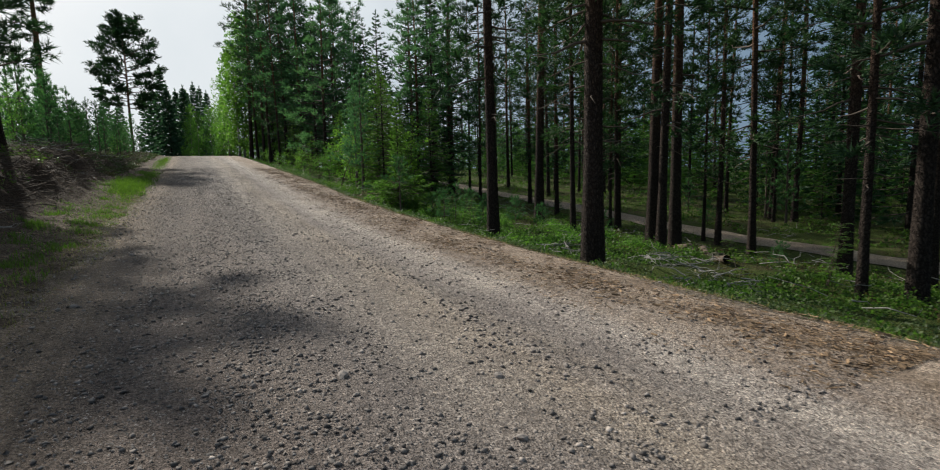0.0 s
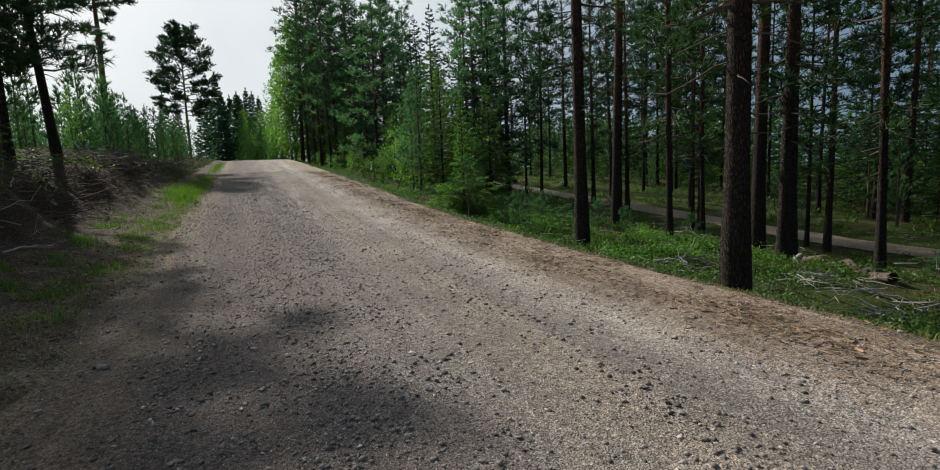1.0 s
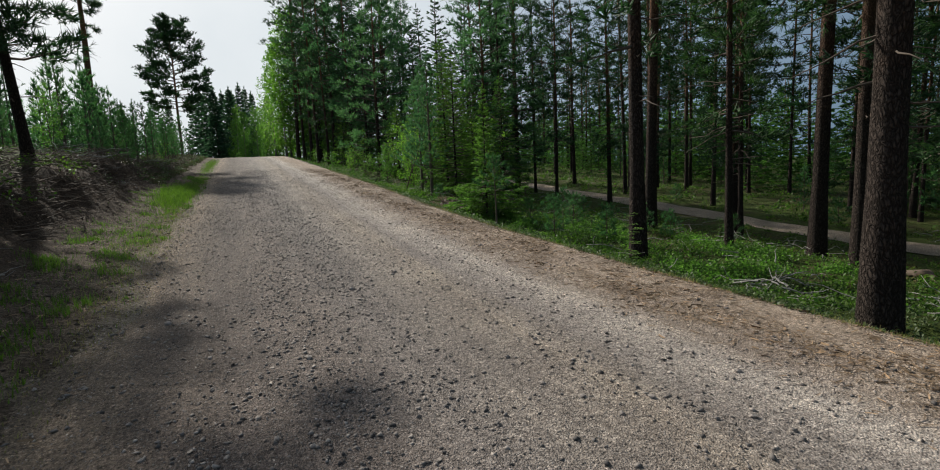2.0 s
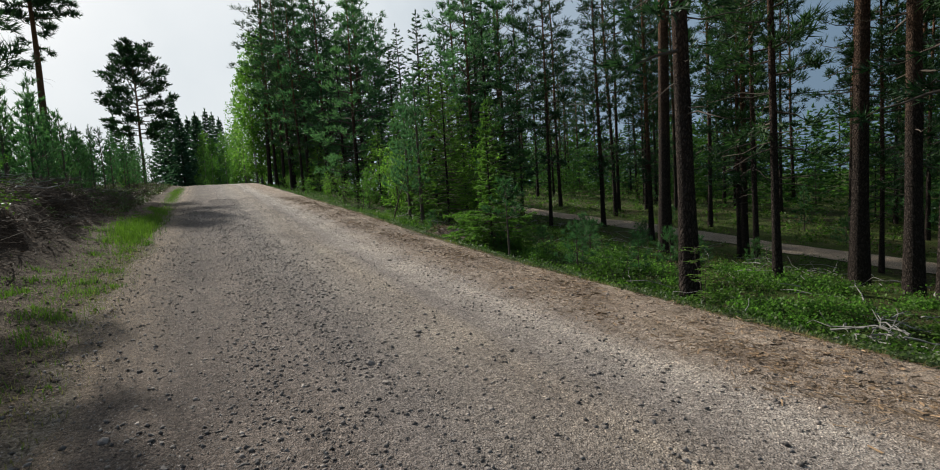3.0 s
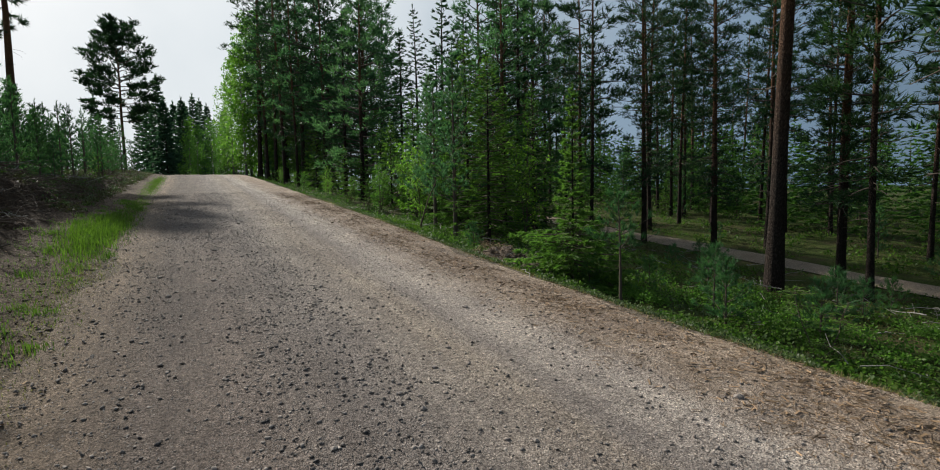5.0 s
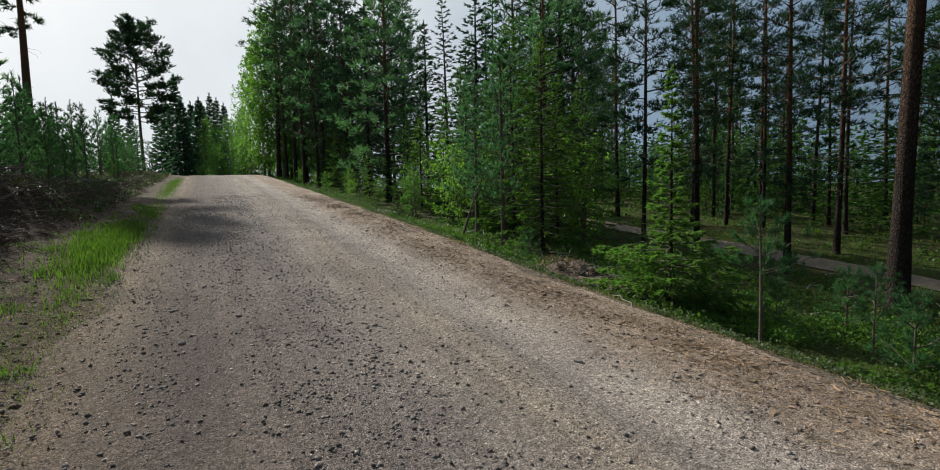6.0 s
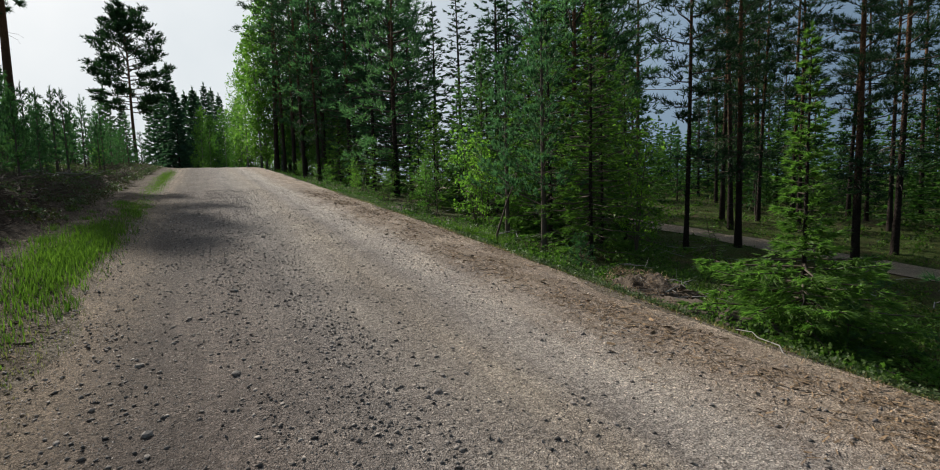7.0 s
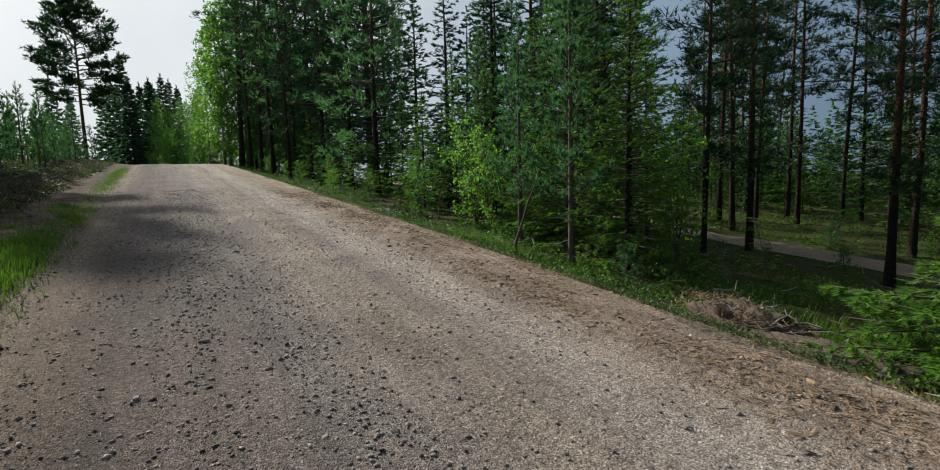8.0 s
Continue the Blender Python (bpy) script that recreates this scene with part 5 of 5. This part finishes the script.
def grass(name, n, spots_xy, tall, mat, label, seed, width=0.006):
    rng = np.random.default_rng(seed)
    c = np.array(spots_xy)
    area = c[:, 2] * c[:, 3] * c[:, 4]
    c = c[rng.choice(len(c), n, p=area / area.sum())]
    x, y = c[:, 0] + rng.normal(size=n) * c[:, 2], c[:, 1] + rng.normal(size=n) * c[:, 3]
    ok = (x < -1.15) | (x > 4.45)
    x, y, c = x[ok], y[ok], c[ok]
    m = len(x)
    p = np.stack([x, y, land(x, y) - 0.01], -1)
    h = (tall * c[:, 4] * rng.uniform(0.4, 1.25, m))[:, None]
    lean = rng.normal(size=(m, 3)) * [0.35, 0.35, 0]
    side = unit(np.cross(lean + [1e-3, 0, 0], [0, 0, 1.0])) * width
    mid = p + (lean * 0.35 + [0, 0, 0.6]) * h
    tip = p + (lean + [0, 0, 1.0]) * h
    v = np.stack([p - side, p + side, mid + side * 0.8, mid - side * 0.8, tip], 1).reshape(-1, 3)
    b = np.arange(m)[:, None] * 5
    s = Soup()
    s.add(v, np.concatenate([b + [0, 1, 2], b + [0, 2, 3], b + [3, 2, 4]]))
    tagged(new(name, s.mesh(name, mat)), label, "grass", kind="stuff")


grass("grass", 13000, [(-1.85, 7.9, 0.11, 0.22, 0.6), (-2.0, 9.2, 0.12, 0.2, 0.6), (-1.95, 13.4, 0.2, 0.6, 0.2), (-1.8, 16.5, 0.22, 0.7, 0.2), (-2.2, 15.0, 0.25, 0.5, 0.2), (-1.85, 20.8, 0.2, 0.9, 0.7), (-1.9, 23.0, 0.26, 1.0, 0.95), (-1.8, 25.0, 0.24, 0.9, 0.85), (-1.95, 22.0, 0.26, 1.2, 0.85),
                       (-1.7, 29.0, 0.18, 1.5, 0.5), (-1.7, 38.0, 0.18, 3.0, 0.4), (-1.8, 47.0, 0.2, 4.0, 0.5), (5.7, 23.6, 0.25, 0.8, 1.2), (6.6, 17.0, 0.3, 0.6, 1.3)], 0.17, GRASS_LEAF, "bright green grass along the road's verge", 31)
tuft_rng = np.random.default_rng(34)
TUFTS = [(float(tuft_rng.uniform(-2.9, -1.4)), float(tuft_rng.uniform(6, 32)), float(tuft_rng.uniform(0.05, 0.13)), float(tuft_rng.uniform(0.06, 0.2)), float(tuft_rng.uniform(0.35, 0.9))) for _ in range(75)]
grass("grass", 6500, TUFTS, 0.13, GRASS_LEAF, "scattered green grass tufts on the dirt verge", 35, 0.005)
grass("dry_grass", 18000, [(4.85, 2 + 1.6 * i, 0.2, 0.8, 0.55) for i in range(20)] + [(-1.6, 4 + 2.0 * i, 0.28, 0.9, 0.4) for i in range(14)], 0.12, DRY_GRASS, "short yellowed grass at the road's edge", 32, 0.004)
grass("grass", 4500, [(4.9, 2 + 1.7 * i, 0.15, 0.6, 0.45) for i in range(22)] + [(-2.1, 11 + 1.5 * i, 0.35, 0.7, 0.5) for i in range(8)], 0.12, GRASS_LEAF, "thin green grass on the road's shoulder", 33, 0.004)

# needle litter, twigs and cones strewn over the shoulder
rng = np.random.default_rng(41)
n = 60000
x = np.concatenate([rng.normal(4.0, 0.45, n - 9000), rng.uniform(-4.0, -1.3, 9000)])
y = 1.5 + 32.5 * rng.uniform(0, 1, n) ** 1.2
drift = np.sin(1.3 * y + 2.1 * x) * np.sin(3.1 * x - 0.8 * y) + 0.6 * np.sin(4.3 * y + 1.7) * np.sin(6.1 * x + 0.9 * y)
hold = ((rng.random(n) < np.clip(0.5 + 0.45 * drift, 0.15, 1)) | (x < 0)) & (x < 4.85) & ((x > 2.9) | (x < 0))
x, y = x[hold], y[hold]
n = len(x)
a, ln = rng.uniform(0, 6.28, n), rng.uniform(0.012, 0.045, n)
d = np.stack([np.cos(a), np.sin(a), rng.normal(size=n) * 0.12], -1) * ln[:, None]
w = np.stack([-np.sin(a), np.cos(a), rng.normal(size=n) * 0.5], -1) * np.where(rng.random(n) < 0.10, rng.uniform(0.004, 0.009, n), rng.uniform(0.0014, 0.0038, n))[:, None]
p = np.stack([x, y, road_top(x, y) + 0.009], -1)
s = Soup()
b = np.arange(n)[:, None] * 4
s.add(np.stack([p - d - w, p - d + w, p + d + w, p + d - w], 1).reshape(-1, 3), np.concatenate([b + [0, 1, 2], b + [0, 2, 3]]))
tagged(new("needle_litter", s.mesh("needle_litter", LITTER)), "brown needle litter and twigs on the road's shoulder", "litter", kind="stuff")

n = 1500
a, q = rng.uniform(0, 6.28, n), np.sqrt(rng.uniform(0, 1, n))
x, y = 5.6 + 0.55 * q * np.cos(a), 17.7 + 1.3 * q * np.sin(a)
a = rng.uniform(0, 6.28, n)
d = np.stack([np.cos(a), np.sin(a), rng.normal(size=n) * 0.5], -1) * rng.uniform(0.02, 0.07, n)[:, None]
w = np.stack([-np.sin(a), np.cos(a), rng.normal(size=n) * 0.5], -1) * rng.uniform(0.0015, 0.004, n)[:, None]
p = np.stack([x, y, land(x, y) + 0.30 * np.clip(1 - (x - 5.75) ** 2 / 0.2 - (y - 18.2) ** 2 / 0.6, 0, 1) ** 0.5 + rng.uniform(0.02, 0.14, n)], -1)
s = Soup()
b = np.arange(n)[:, None] * 4
s.add(np.stack([p - d - w, p - d + w, p + d + w, p + d - w], 1).reshape(-1, 3), np.concatenate([b + [0, 1, 2], b + [0, 2, 3]]))
tagged(new("root_litter", s.mesh("root_litter", LITTER)), "dry roots and grass strewn over heaped soil", "litter", kind="stuff")

# loose gravel
OCTA = np.array([(1, 0, 0), (-1, 0, 0), (0, 1, 0), (0, -1, 0), (0, 0, 1), (0, 0, -1)], float)
OCTF = np.array([(0, 2, 4), (2, 1, 4), (1, 3, 4), (3, 0, 4), (2, 0, 5), (1, 2, 5), (3, 1, 5), (0, 3, 5)])


def pebbles(n, x, y, size, seed, label, mat=STONE, name="gravel"):
    rng = np.random.default_rng(seed)
    a = rng.uniform(0, 6.28, n)
    v = OCTA[None] * (rng.uniform(0.55, 1.3, (n, 6, 1)) * size[:, None, None]) * np.array([1, 1, 0.6])
    v = v + rng.normal(size=(n, 6, 3)) * size[:, None, None] * 0.25
    c, s_ = np.cos(a)[:, None], np.sin(a)[:, None]
    v = np.stack([v[..., 0] * c - v[..., 1] * s_, v[..., 0] * s_ + v[..., 1] * c, v[..., 2]], -1)
    v += np.stack([x, y, road_top(x, y) + size * 0.15], -1)[:, None]
    so = Soup()
    so.add(v.reshape(-1, 3), (np.arange(n)[:, None, None] * 6 + OCTF[None]).reshape(-1, 3))
    tagged(new(name, so.mesh(name, mat)), label, "gravel", kind="stuff")


rng = np.random.default_rng(51)
n = 90000
y = 1.5 + 34 * rng.uniform(0, 1, n) ** 1.3
x = np.where(rng.random(n) < 0.62, rng.normal(0.4, 1.05, n), rng.uniform(-1.6, 4.2, n))
x = np.where(x < -1.7, rng.uniform(-3.2, 2.5, n), np.minimum(x, 4.6))
lane = np.sin(2.6 * x + 1.2 * np.sin(0.3 * y)) * 0.35 + np.sin(7.1 * x + 0.9 * np.sin(0.7 * y + 1)) * 0.3 + np.sin(1.7 * y + 3 * x) * np.sin(2.3 * y - 1.3 * x) * 0.35
keep = rng.random(n) < np.clip(0.5 + 0.6 * lane, 0.15, 1.0)
x, y = x[keep], y[keep]
n = len(x)
pebbles(n, x, y, 0.004 + 0.019 * rng.random(n) ** 2.8, 52, "loose grey gravel strewn over the road")

# fine grit: small chips that stand a little out of the surface
n = 85000
y = 1.6 + 25 * rng.uniform(0, 1, n) ** 1.15
x = np.where(rng.random(n) < 0.6, rng.normal(0.5, 1.1, n), rng.uniform(-1.5, 4.3, n))
on = (x > -1.6) & (x < 4.4)
x, y = x[on], y[on]
n = len(x)
size = rng.uniform(0.0028, 0.0075, n)
chip = np.array([(1, 0.1, -0.3), (-0.2, 1, -0.3), (-1, -0.1, -0.3), (0.1, -1, -0.3), (0.1, 0.1, 0.7)])
v = chip[None] * rng.uniform(0.6, 1.4, (n, 5, 1)) * size[:, None, None] + rng.normal(size=(n, 5, 3)) * size[:, None, None] * 0.2
v += np.stack([x, y, road_top(x, y) + size * 0.2], -1)[:, None]
grit_soup = Soup()
grit_soup.add(v.reshape(-1, 3), (np.arange(n)[:, None, None] * 5 + np.array([(0, 1, 4), (1, 2, 4), (2, 3, 4), (3, 0, 4)])[None]).reshape(-1, 3))
tagged(new("gravel", grit_soup.mesh("gravel", STONE)), "fine grit and stone chips on the road's surface", "gravel", kind="stuff")

n = 2600
y = 4 + 28 * rng.uniform(0, 1, n)
x = -1.4 - np.abs(rng.normal(size=n)) * 0.9
x = np.where(x < -3.4, rng.uniform(-3.3, -1.5, n), x)
pebbles(n, x, y, 0.006 + 0.028 * rng.random(n) ** 3, 53, "clods of brown soil scattered on the verge", SOIL, "soil_clods")

# larger stones, each lying loose on the road
STONES = []
for i in range(8):
    bm = bmesh.new()
    bmesh.ops.create_icosphere(bm, subdivisions=1, radius=1)
    for v in bm.verts:
        k = 1 + 0.55 * noise.noise(v.co * 1.3 + Vector((i * 3.1, 0, 0)))
        v.co = Vector((v.co.x * k * 1.15, v.co.y * k * 0.9, v.co.z * k * 0.6))
    me = bpy.data.meshes.new("stone")
    bm.to_mesh(me)
    bm.free()
    me.materials.append(STONE)
    STONES.append(me)
rng = np.random.default_rng(61)
for i in range(290):
    ob = new("stone", STONES[i % 8])
    y = 2.0 + 26 * rng.uniform(0, 1) ** 1.2
    x = float(np.clip(rng.normal(0.8, 1.3), -2.6, 4.5))
    q = rng.uniform(0.013, 0.024) if rng.random() < 0.85 else rng.uniform(0.024, 0.042)
    ob.matrix_basis = pose(x, y, float(road_top(x, y)) + 0.25 * q, 0, 0, rng.uniform(0, 360)) @ Matrix.Diagonal((q, q, q, 1))
    ob.parent = road_ob
